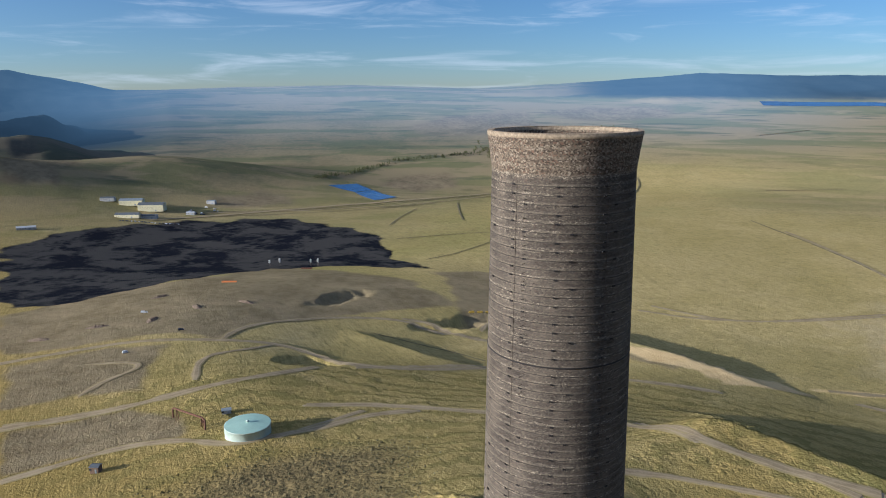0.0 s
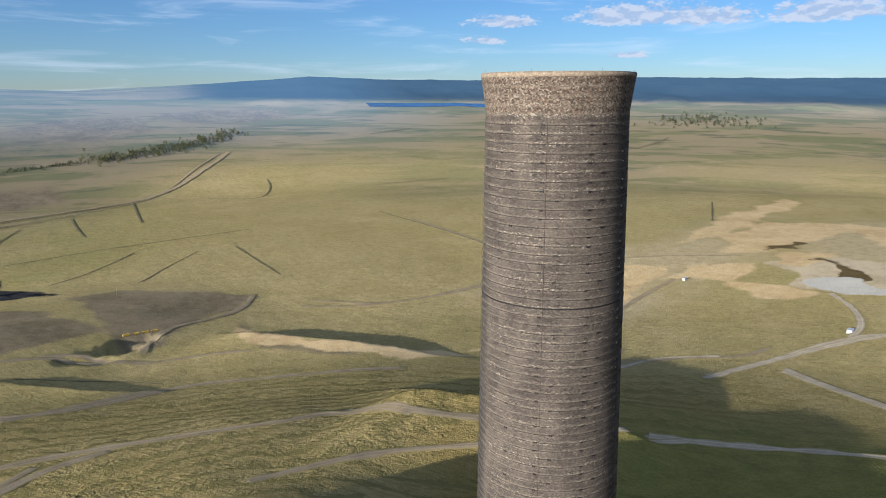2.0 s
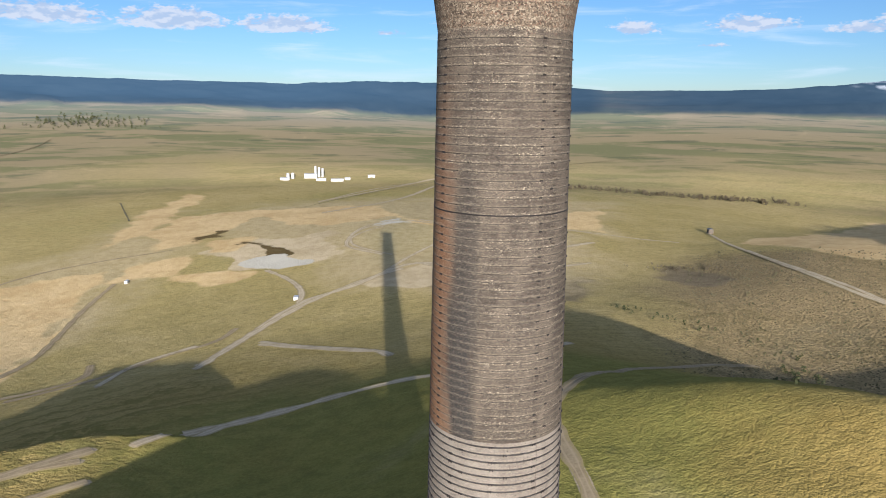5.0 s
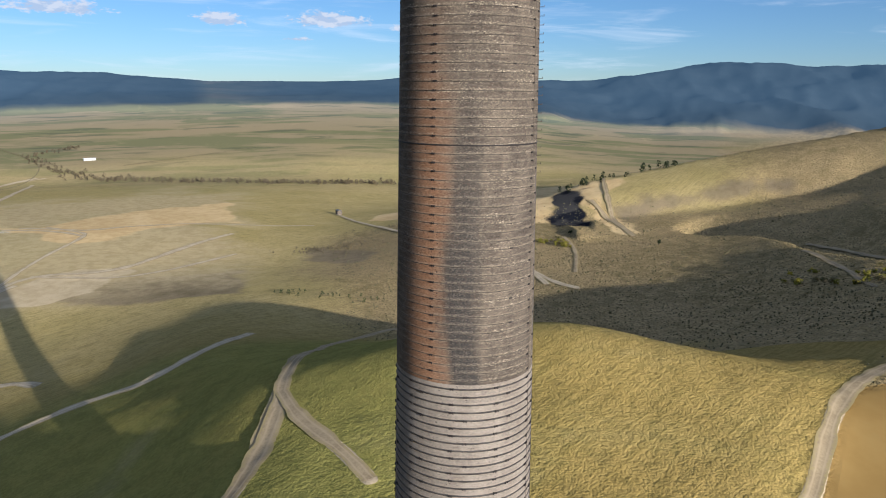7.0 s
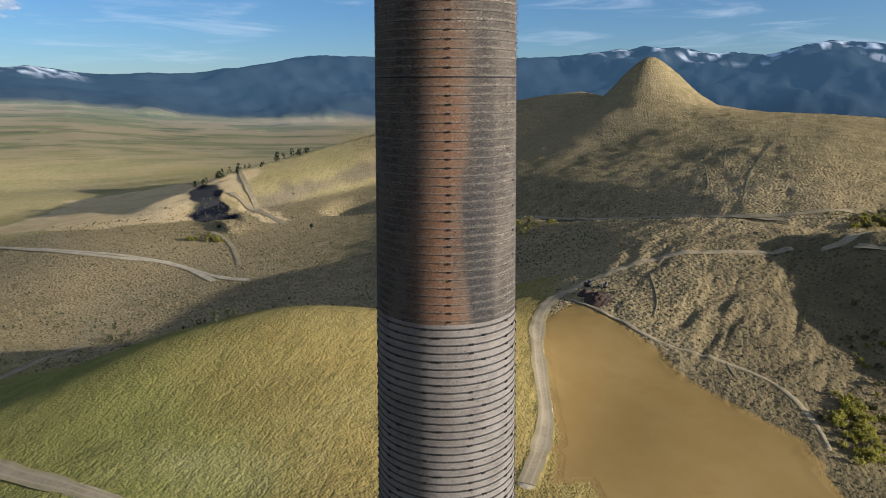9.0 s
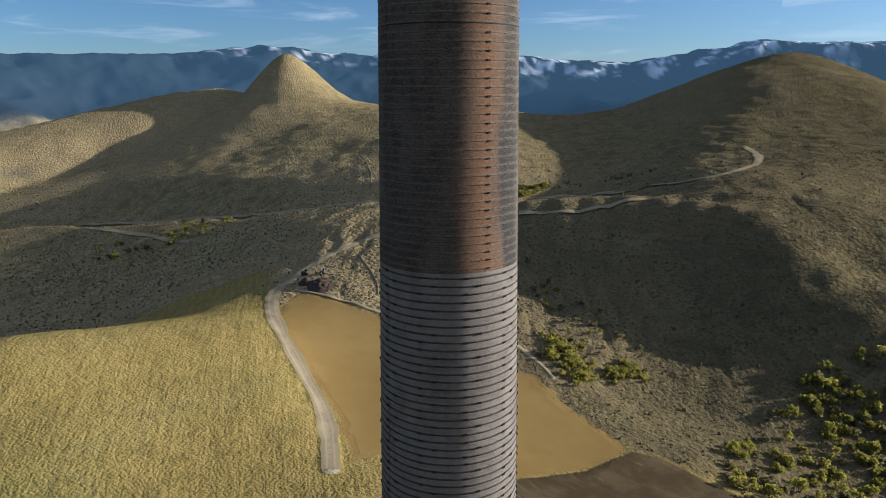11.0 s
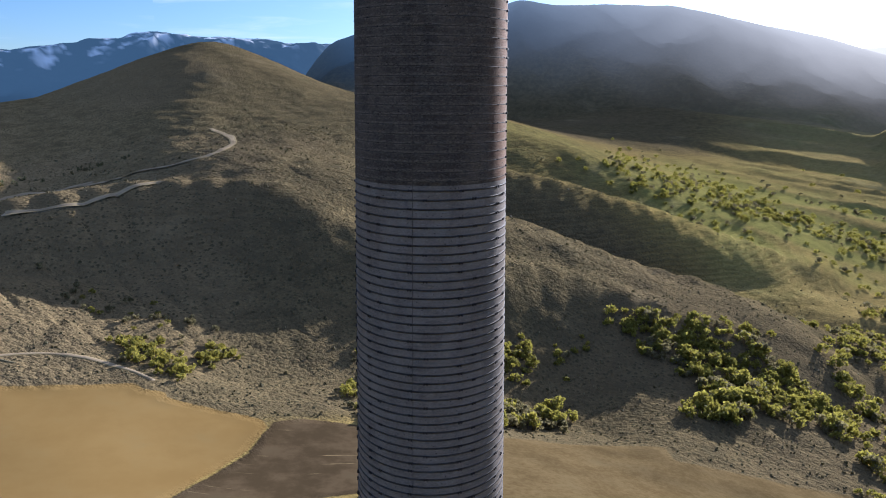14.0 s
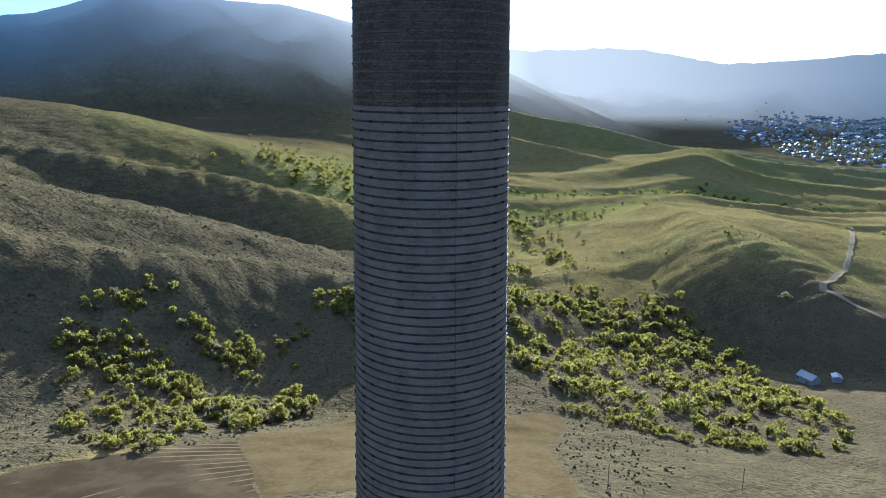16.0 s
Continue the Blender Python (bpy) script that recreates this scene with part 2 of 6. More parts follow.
    even = n.math("SUBTRACT", 1.0, n.math("MULTIPLY", n.math("MAXIMUM", n.math("MAXIMUM", at("sand"), at("road")), n.math("MAXIMUM", at("plough"), at("soil"))), 0.85), clamp=True)
    rise = n.math("ADD", n.math("ADD", n.math("MULTIPLY", mid, 1.8), n.math("MULTIPLY", small, 0.6)), n.math("MULTIPLY", combed, 0.5))
    blades = n.add("ShaderNodeTexVoronoi", {"Vector": where, "Scale": 0.85, "Randomness": 1.0}, feature="F1").outputs["Distance"]
    plants = n.math("ADD", n.math("MULTIPLY", domes, n.math("ADD", n.math("MULTIPLY", at("scrub"), n.math("ADD", n.math("MULTIPLY", at("dry"), -0.85), -0.5)), -0.28)), n.math("MULTIPLY", blades, -0.4))
    rise = n.math("ADD", rise, plants)
    rise = n.math("ADD", rise, n.math("MULTIPLY", n.math("MULTIPLY", shelf, at("contour")), 0.4))
    n.tree.links.new(n.add("ShaderNodeBump", {"Height": n.math("MULTIPLY", rise, even), "Strength": 0.8, "Distance": 1.0}).outputs[0], s.inputs["Normal"])
    return m


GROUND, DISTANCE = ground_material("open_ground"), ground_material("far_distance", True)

# ---- the land ----
# Heights above the tower's foot on rings round it, every 12 degrees from ahead, clockwise.
RINGS = []


def ring(radius, *heights):
    RINGS.append((radius, heights))


ring(0, *[14] * 30)
ring(70, 1, 2, 3, 4, 5, 4, 2, 0, 0, 0, 0, 0, 0, -1, -1, -3, -3, -3, -4, -4, -4, -5, -5, -5, -4, -3, -3, -1, 0, 0)
ring(140, -12, -13, -12, -11, -9, -5, -2, -2, -1, 0, -2, -4, -6, -10, -14, -18, -20, -23, -25, -27, -29, -29, -28, -26, -24, -22, -19, -17, -15, -13)
ring(210, -30, -34, -34, -33, -30, -20, -5, 3, 10, 14, 11, 6, -5, -9, -15, -21, -28, -37, -44, -48, -51, -51, -49, -46, -39, -36, -34, -31, -29, -27)
ring(290, -48, -56, -58, -58, -51, -37, -9, 6, 20, 27, 21, 14, 4, -2, -9, -23, -31, -50, -68, -60, -70, -74, -72, -64, -54, -49, -48, -46, -43, -40)
ring(390, -61, -67, -72, -72, -66, -51, -29, -26, -30, -31, -22, -1, 16, 12, -7, 1, -1, -23, -51, -61, -81, -94, -93, -84, -72, -64, -62, -59, -61, -61)
ring(530, -95, -97, -98, -96, -91, -77, -57, -64, -67, -66, -46, -11, 21, 27, 4, 51, 40, 11, -25, -60, -108, -123, -123, -102, -88, -80, -77, -73, -83, -92)
ring(720, -133, -134, -131, -125, -112, -95, -79, -73, -79, -66, -47, -14, 8, 23, 9, 52, 47, -14, -71, -101, -119, -116, -117, -115, -102, -94, -88, -90, -111, -128)
ring(980, -148, -152, -150, -140, -119, -92, -94, -95, -69, -68, -51, -4, 37, 61, 18, 64, 59, 60, 6, -70, -128, -79, -88, -118, -111, -111, -111, -103, -114, -129)
ring(1350, -152, -151, -146, -132, -110, -88, -91, -108, -83, -66, -38, 1, 63, 93, 67, 116, 75, 40, -18, -65, -104, -120, -129, -121, -117, -124, -136, -147, -150, -153)
ring(1900, -154, -150, -143, -132, -120, -111, -111, -125, -148, -112, -106, -82, -67, -52, -43, -3, -8, -16, -8, -47, -89, -117, -146, -142, -139, -132, -137, -153, -153, -154)
ring(2700, -146, -142, -138, -136, -136, -139, -141, -145, -145, -133, -120, -44, -48, -49, -42, -22, -23, -25, 103, 63, -5, -82, -135, -135, -136, -132, -137, -151, -150, -149)


def smooth(e0, e1, v):
    u = np.clip((v - e0) / (e1 - e0), 0, 1)
    return u * u * (3 - 2 * u)


def lattice(ix, iy, seed):
    h = np.sin(ix * 127.1 + iy * 311.7 + seed * 74.7) * 43758.5453
    return h - np.floor(h)


def value_noise(x, y, seed=0):
    ix, iy = np.floor(x), np.floor(y)
    fx, fy = x - ix, y - iy
    fx, fy = fx * fx * fx * (fx * (fx * 6 - 15) + 10), fy * fy * fy * (fy * (fy * 6 - 15) + 10)
    a, b, c, d = lattice(ix, iy, seed), lattice(ix + 1, iy, seed), lattice(ix, iy + 1, seed), lattice(ix + 1, iy + 1, seed)
    return (a + (b - a) * fx) * (1 - fy) + (c + (d - c) * fx) * fy - 0.5


def fbm(x, y, size, octaves=4, seed=0):
    total, amp = 0, 1.0
    for k in range(octaves):
        total = total + amp * value_noise(x / size + 17.3 * k, y / size - 9.1 * k, seed + k)
        size, amp = size / 2.03, amp * 0.5
    return total


def ridged(x, y, size, octaves=4, seed=0):
    total, amp = 0, 1.0
    for k in range(octaves):
        total = total + amp * (0.5 - 2 * np.abs(value_noise(x / size + 5.3 * k, y / size + 3.7 * k, seed + k)))
        size, amp = size / 2.1, amp * 0.5
    return total


def ring_height(x, y):
    r, a = np.hypot(x, y), np.degrees(np.arctan2(x, y)) % 360 / 12
    radii, table = np.array([q for q, _ in RINGS], float), np.array([row for _, row in RINGS], float)
    u = np.interp(r, radii, np.arange(len(radii)))
    i = np.clip(u.astype(int), 0, len(radii) - 2)
    j = np.floor(a).astype(int)
    fu, fa = u - i, a - j

    def row(k):
        k = np.clip(k, 0, len(radii) - 1)
        p = [table[k, (j + d) % 30] for d in (-1, 0, 1, 2)]
        return p[1] + 0.5 * fa * (p[2] - p[0] + fa * (2 * p[0] - 5 * p[1] + 4 * p[2] - p[3] + fa * (3 * (p[1] - p[2]) + p[3] - p[0])))

    p = [row(i + d) for d in (-1, 0, 1, 2)]
    return p[1] + 0.5 * fu * (p[2] - p[0] + fu * (2 * p[0] - 5 * p[1] + 4 * p[2] - p[3] + fu * (3 * (p[1] - p[2]) + p[3] - p[0])))


# The skyline: heading and height in degrees over the level of the eye.
SKYLINE = [(300, 0.9), (315, 1.35), (317.5, 0.9), (322, 0.0), (330, 0.3), (339, 0.44), (349, 0.2), (356, 0.55), (2, 0.95), (6, 1.27), (12, 1.05), (20, 0.98), (29, 1.18), (38, 1.07),
           (52, 0.93), (57.5, 1.17), (63, 1.16), (70, 1.15), (77, 0.68), (88, 0.85), (93, 1.2), (96, 1.5), (100, 1.0), (107, 1.05), (111, 1.65), (116.5, 2.4), (121, 2.2), (127, 2.1),
           (135, 2.28), (141.6, 3.0), (147, 2.5), (150, 2.35), (154, 3.05), (158, 2.9), (164, 2.0), (170, 1.75), (176, 2.7), (179, 3.2), (185, 2.95), (192, 2.6), (230, 2.2), (237, 2.4),
           (244.5, 2.6), (249, 2.15), (252, 1.45), (256, 1.6), (262, 2.0), (280, 1.5)]
WEST_CREST = [(186, 0.0), (192, 2.75), (194, 3.35), (196, 3.6), (198, 3.6), (201.5, 4.3), (207, 5.9), (210, 5.6), (214, 5.7), (218.5, 5.45), (223, 4.5), (226.5, 3.85), (230.5, 2.8), (235, 1.3), (240, -0.8), (246, -3.2), (254, -6.0), (300, -7.0)]


# Where the far mountains rise from the plain, in degrees under the level of the eye.
MOUNTAIN_FOOT = [(295, 1.6), (318, 0.9), (325, 0.15), (355, 0.2), (10, 0.3), (40, 0.5), (55, 0.9), (63, 1.3), (75, 0.9), (88, 0.6), (98, 0.8), (104, 1.6), (112, 2.2), (130, 2.3), (150, 2.4), (200, 2.4), (250, 2.0)]


def eye_height(heading):
    return 183.5 - 66.5 * np.clip((((heading + 50) % 360) - 36.4) / 244.7, -0.1, 1.1)


def along(table, heading, start):
    h = np.array([(q - start) % 360 for q, _ in table])
    order = np.argsort(h)
    return np.interp((heading - start) % 360, h[order], np.array([v for _, v in table])[order])


# Single hills: place, height of the top, half length and half width, heading of the long axis.
HILLS = [
    (880, -1160, 207, 150, 125, 160), (860, -1290, 110, 330, 200, 200), (-1700, -560, -70, 600, 130, 75), (-65, -1500, 205, 300, 230, 180), (-240, -1330, 95, 520, 240, 235),
    (-1900, 1950, 140, 900, 330, 45), (-1850, 1450, 45, 380, 200, 60), (-1560, 2060, 95, 330, 210, 60), (-1380, 2230, 10, 260, 150, 60),
]


# Banks: height, how far the back slope runs out, and the two ends; the steep side lies to the left of the way from end to end.
BANKS = [(16, 120, -55, 860, 215, 650), (15, 55, -90, 235, 190, 75), (9, 60, 70, 505, 345, 350), (22, 90, 60, 430, 260, 285), (6, 40, -300, 705, -110, 612), (9, 45, 950, -300, 1080, -285), (5, 25, 1010, -340, 1100, -350)]


# Crests and valleys: falls to the left and to the right of the line, and places with heights along it.
CRESTS, VALLEYS = [], []


def crest(left, right, *points):
    CRESTS.append((left, right, points))


def valley(left, right, *points):
    VALLEYS.append((left, right, points))


crest(0.42, 0.27, (-60, -560, 58), (-150, -530, 33), (-245, -530, 10), (-292, -450, -14), (-400, -400, -45), (-485, -330, -82))
crest(0.1, 0.45, (235, -470, 26), (141, -478, 44), (60, -500, 50), (-40, -490, 53), (-72, -420, 29), (-149, -388, 2), (-235, -385, -14), (-330, -318, -44))
crest(0.1, 0.45, (-170, -760, 62), (-300, -690, 35), (-401, -647, 11), (-550, -600, -35), (-680, -560, -85))
crest(0.22, 0.36, (-1050, -380, -80), (-860, -240, -58), (-740, -150, -55), (-640, -40, -85))
crest(0.25, 0.3, (-1795, -1181, 16), (-1921, -966, -26), (-2020, -737, -76), (-2081, -542, -110))
crest(0.25, 0.36, (-1543, -1010, -34), (-1617, -888, -64), (-1641, -719, -104))
crest(0.1, 0.35, (1060, -1150, 140), (1110, -1080, 132), (1160, -980, 110), (1200, -880, 86), (1240, -760, 60), (1260, -640, 34), (1270, -520, 9), (1275, -400, -14), (1260, -310, -45))
valley(0.45, 0.45, (-230, -600, 2), (-330, -540, -30), (-430, -480, -62), (-520, -420, -92), (-620, -370, -122))
valley(0.5, 0.3, (175, -615, 18), (340, -560, 5), (480, -555, -12), (567, -560, -26), (660, -548, -46), (838, -575, -50), (960, -500, -68))


def soften(points, rounds=2):
    """Rounds the bends of a track."""
    p = np.array(points, float)
    for _ in range(rounds):
        a, b = p[:-1] * 0.75 + p[1:] * 0.25, p[:-1] * 0.25 + p[1:] * 0.75
        p = np.concatenate([p[:1], np.stack([a, b], 1).reshape(-1, p.shape[1]), p[-1:]])
    return p


def fall(x, y, points, left, right):
    """How far the land lies under a crest, or over a valley, and the line's own height beside each place."""
    p = soften(points, 3)
    steps = np.concatenate([[0], np.cumsum(np.linalg.norm(np.diff(p[:, :2], axis=0), axis=1))])
    u = np.linspace(0, steps[-1], max(4, int(steps[-1] / 25)))
    px, py, pz = (np.interp(u, steps, p[:, k]) for k in range(3))
    tx, ty = np.gradient(px), np.gradient(py)
    best, total, level, side = np.full(x.shape, 1e9), np.zeros(x.shape), np.zeros(x.shape), np.zeros(x.shape)
    for ax, ay, az, dx, dy in zip(px, py, pz, tx, ty):
        d = np.hypot(x - ax, y - ay)
        w = 1 / (d * d + 400) ** 3
        best, total, level = np.minimum(best, d), total + w, level + w * az
        side = side + w * (dx * (y - ay) - dy * (x - ax)) / (math.hypot(dx, dy) * np.sqrt(d * d + 25))
    level, side = level / total, side / total
    slope = right + (left - right) * (np.clip(side, -1, 1) + 1) / 2
    return level, (np.sqrt(best ** 2 + 144) - 12) * slope * (1 + (best / 140) ** 2)


def landforms(x, y, z):
    """The land with its spurs raised and its valleys cut."""
    wander = 9 * fbm(x, y, 120, 3, 71)
    for left, right, points in CRESTS:
        level, drop = fall(x + wander, y - wander, points, left, right)
        q = level - drop
        z = 0.5 * (z + q + np.sqrt((z - q) ** 2 + 25))
    for left, right, points in VALLEYS:
        level, rise = fall(x + wander, y - wander, points, left, right)
        q = level + rise
        z = 0.5 * (z + q - np.sqrt((z - q) ** 2 + 25))
    return z


def hill(x, y, cx, cy, top, long, wide, heading):
    a = radians(heading)
    u, v = (x - cx) * math.sin(a) + (y - cy) * math.cos(a), (x - cx) * math.cos(a) - (y - cy) * math.sin(a)
    d = np.sqrt((u / long) ** 2 + (v / wide) ** 2 + 0.01) - 0.1
    return top, np.exp(-1.1 * d ** 1.35)


def west_spurs(x, y):
    h = radians(318)
    u, v = x * math.sin(h) + y * math.cos(h), x * math.cos(h) - y * math.sin(h)
    return ridged(v + 60 * fbm(x, y, 300, 3, 33), u * 0.3, 330, 3, 31)


def height(x, y):
    """The height of the land."""
    x, y = np.asarray(x, float), np.asarray(y, float)
    r, heading = np.hypot(x, y), np.degrees(np.arctan2(x, y)) % 360
    z = ring_height(x, y)
    for cx, cy, top, long, wide, turn in HILLS:
        t, w = hill(x, y, cx, cy, top, long, wide, turn)
        z = z + (np.maximum(t, z) - z) * w
    z = landforms(x, y, z)
    eye = eye_height(heading)
    # the far plain, drawn together towards the rim of the world
    drop = np.degrees(np.arctan2(eye + 145, 2400))
    far = smooth(2300, 3900, r)
    foot = along(MOUNTAIN_FOOT, heading, 290)
    lift = -drop + (drop - foot) * np.clip((r - 2300) / 1600, 0, 1) ** 0.8
    crest = along(SKYLINE, heading + 0.8 * fbm(x, y, 400, 3, 5), 290)
    spur = ridged(x, y, 620, 6, 3)
    climb = np.clip((r + 190 * spur - 3850) / 800, 0, 1) ** 0.9 * (1 + 0.06 * fbm(x, y, 130, 3, 6))
    lift = np.where(r > 3700, lift + (np.maximum(crest, 0.1) - lift) * climb, lift)
    z_far = eye + (r + 100) * np.tan(np.radians(lift))
    z = z + (z_far - z) * smooth(2250, 2700, r)
    # dark hills to the north-west
    lumps = 1 + 0.5 * fbm(x, y, 350, 4, 37)
    z = np.maximum(z, -150 + 170 * np.exp(-((r - 2800) / 260) ** 2) * smooth(290, 300, heading) * (1 - smooth(316, 332, heading)) * lumps)
    z = np.maximum(z, -150 + 300 * np.exp(-((r - 3400) / 320) ** 2) * smooth(290, 300, heading) * (1 - smooth(312, 328, heading)) * lumps)
    # the dark mountain to the west
    west = along(WEST_CREST, heading, 150)
    top = eye + 3400 * np.tan(np.radians(west))
    w = np.exp(-(np.abs(r - 3300 + 90 * spur) / 760) ** 1.7) * smooth(184, 193, heading) * (1 - smooth(242, 256, heading))
    z = z + np.maximum(0, -150 + (top + 150) * w + 150 * spur * w * (1 - w) - z) * smooth(0.01, 0.06, w)
    sector = smooth(212, 232, heading) * (1 - smooth(285, 305, heading)) * smooth(560, 800, r) * (1 - smooth(2300, 2800, r))
    z = z + (7 + 30 * smooth(1000, 1600, r)) * sector * west_spurs(x, y)
    for lift, reach, ax, ay, bx, by in BANKS:
        dx, dy = bx - ax, by - ay
        n = math.hypot(dx, dy)
        u, v = ((x - ax) * dx + (y - ay) * dy) / n, ((x - ax) * dy - (y - ay) * dx) / n
        v = v + 12 * fbm(x, y, 60, 3, 91)
        z = z + lift * smooth(-0.1 * n, 0.15 * n, u) * (1 - smooth(0.5 * n, 1.1 * n, u)) * np.where(v > 0, np.exp(-np.maximum(v, 0) / reach), np.exp(np.minimum(v, 0) * 3.2 / lift))
    # spurs and hollows, stronger on the hills than on the plain
    rough = smooth(110, 150, heading) * (1 - smooth(262, 300, heading)) * 0.8 + 0.2
    eroded = smooth(138, 148, heading) * (1 - smooth(235, 255, heading)) * smooth(250, 330, r) * (1 - smooth(900, 1200, r))
    cut = smooth(138, 146, heading) * (1 - smooth(172, 180, heading)) * (1 - smooth(480, 560, r))
    z = z + rough * smooth(60, 300, r) * (5 * fbm(x, y, 170, 3, 11) * smooth(150, 700, r) + 3.0 * fbm(x, y, 60, 3, 21) + eroded * (1.2 * ridged(x, y * 0.55, 62, 3, 25) + 0.8 * ridged(x * 0.6, y, 30, 3, 27) - (0.8 + 1.0 * cut) * smooth(0.25, 0.8, ridged(x * 1.2 + y * 0.5, (y - 0.5 * x) * 0.2, 21, 3, 29))) + 1.0 * fbm(x, y, 15, 2, 31))
    return z


# ---- plan of the ground cover ----
ROADS, TRACKS, PATCHES, HOLLOWS = [], [], [], []


def road(width, *points):
    ROADS.append((width, points))


def patch(kind, *points):
    PATCHES.append((kind, points))


def track(*points):
    TRACKS.append(points)


def hollow(x, y, depth, long, wide, heading):
    HOLLOWS.append((x, y, depth, long, wide, heading))


road(7, (-608, 474), (-557, 520), (-522, 554), (-472, 570), (-416, 586))
road(6, (-416, 586), (-425, 617), (-421, 663), (-388, 713), (-343, 756), (-275, 789), (-224, 778), (-191, 767), (-153, 766))
road(7, (-416, 586), (-365, 603), (-319, 594), (-274, 566), (-238, 554), (-182, 572), (-122, 618))
road(5, (-363, 450), (-394, 503), (-394, 534), (-374, 558), (-360, 594))
road(8, (-466, 333), (-430, 353), (-387, 382), (-362, 408), (-335, 437), (-301, 479), (-277, 529))
road(6, (-383, 251), (-361, 276), (-336, 309), (-289, 323), (-251, 313), (-227, 334), (-200, 354), (-175, 395), (-139, 416))
road(4, (-449, 401), (-452, 442), (-439, 475), (-456, 493), (-507, 478))
road(6, (28, 435), (58, 383), (92, 364), (123, 347), (152, 336), (169, 331))
road(5, (52, 1001), (149, 973), (269, 993), (405, 1047))
road(6, (-266, 794), (-226, 795), (-181, 770), (-153, 756), (-92, 764), (-33, 756))
road(6, (-158, 799), (-156, 842), (-132, 909), (-85, 942), (-35, 1005), (-18, 1090))
road(7, (-240, 548), (-198, 577), (-151, 614), (-85, 640), (-13, 621), (120, 616))
road(6, (-232, 405), (-183, 424), (-122, 426), (-63, 425), (-19, 421), (27, 438), (69, 373))
road(4, (-222, 333), (-209, 350), (-182, 405))
road(5, (285, 608), (361, 577), (453, 575), (498, 546), (554, 564))
road(5, (-44, 301), (-13, 310), (22, 319), (59, 323), (111, 316), (144, 303))
road(7, (410, 490), (512, 522), (636, 538), (718, 524), (769, 507), (826, 479))
road(5, (503, 485), (496, 421), (488, 359), (486, 310), (471, 293))
road(6, (799, 720), (770, 654), (711, 578), (649, 542))
road(6, (34, 438), (74, 373), (118, 352), (156, 325))
road(6, (189, 318), (265, 314))
road(5, (72, 1030), (180, 972), (276, 1000), (400, 1057), (540, 1100), (672, 1112), (778, 1066), (869, 996))
road(6, (241, 694), (298, 694), (384, 718), (458, 778), (570, 869), (674, 928))
road(6, (257, 654), (318, 607), (364, 595), (401, 637))
road(6, (342, 552), (417, 588), (484, 561))
road(2.4, (231, -271), (196, -269), (157, -263), (126, -277), (97, -282), (68, -267), (49, -248))
road(8, (205, 67), (238, 65), (278, 67), (326, 65), (385, 57))
road(8, (421, 497), (515, 520), (668, 554), (733, 506), (802, 498), (872, 481), (886, 382), (1030, 338), (1195, 277))
road(6, (865, 478), (851, 369), (911, 302), (1023, 238))
road(5, (802, 498), (966, 512), (1140, 504), (1161, 530), (1211, 605))
road(4, (949, 665), (1043, 713), (1141, 724), (1188, 684))
road(5, (512, 491), (498, 403), (491, 320), (469, 296))
road(7, (240, 329), (273, 307), (328, 276), (355, 255), (388, 215), (380, 165), (520, 129))
road(8, (153, 77), (178, 71), (206, 67), (239, 65))
road(6, (1233, 18), (1028, -54), (901, -120), (837, -178), (718, -196), (677, -217))
road(4, (982, -279), (893, -275), (754, -235))
road(7, (201, 70), (236, 69), (267, 67), (310, 64), (426, 55), (537, 25), (573, -29))
road(7, (260, 67), (226, 55), (203, 41), (180, 27), (162, 18))
road(7, (99, -111), (114, -133), (132, -154), (157, -174), (187, -198), (221, -233), (248, -272), (243, -292), (249, -324), (243, -362), (224, -397), (184, -451))
road(6, (822, -585), (713, -594), (592, -589), (407, -575), (277, -612))
road(5, (696, -498), (573, -466), (476, -430))
road(5, (1482, 105), (1299, 45), (1018, -62), (885, -148), (816, -184), (709, -188))
road(6, (1461, -475), (1089, -389), (957, -383))
road(6, (1174, -378), (1084, -387), (957, -383))
road(5, (160, -455), (146, -474), (188, -661), (171, -697), (106, -688))
road(5, (448, -577), (365, -582), (290, -609), (241, -676))
road(5, (153, -466), (155, -507), (163, -715), (66, -655), (27, -601), (-11, -611), (-37, -708), (-34, -784), (-19, -824))
road(4, (141, -463), (98, -469), (66, -488), (40, -502))
road(4, (-647, -13), (-659, -43), (-661, -73), (-712, -63), (-951, -88), (-1282, -145))
road(6, (411, 1730), (470, 1482), (496, 1263))
road(10, (-1150, 1477), (-900, 1728), (-655, 1981), (-316, 2274), (-103, 2669), (-39, 2878))
road(9, (1269, 939), (1510, 879), (2165, 1062))
road(5, (902, 559), (935, 647), (965, 677), (1064, 716), (1136, 700))
road(6, (1192, 671), (1173, 577), (1130, 515))
road(9, (1472, 1090), (1821, 1098), (2153, 1153), (2280, 1099))
road(5, (-1065, 1612), (-964, 1678), (-851, 1742), (-736, 1828), (-580, 1938), (-324, 2233), (-196, 2544), (-76, 2852))
road(4, (991, 681), (957, 657), (928, 607), (904, 541))
road(4, (992, 683), (1039, 694), (1117, 682))
road(6, (1454, 1087), (1854, 1146), (2184, 1143), (2283, 1072))
road(6, (1206, 649), (1189, 576), (1172, 522), (1232, 462), (1296, 323), (1326, 142))
patch("ochre", (399, 1067), (435, 992), (371, 911), (341, 787), (369, 737), (494, 835), (607, 904), (699, 959), (722, 1011), (646, 1071), (536, 1093))
patch("ochre", (227, 693), (303, 704), (390, 729), (574, 891), (674, 928), (749, 851), (845, 959), (762, 973), (692, 970), (590, 897), (467, 793), (321, 694))
patch("ochre", (845, 1156), (1093, 1237), (1332, 1504), (1115, 1364))
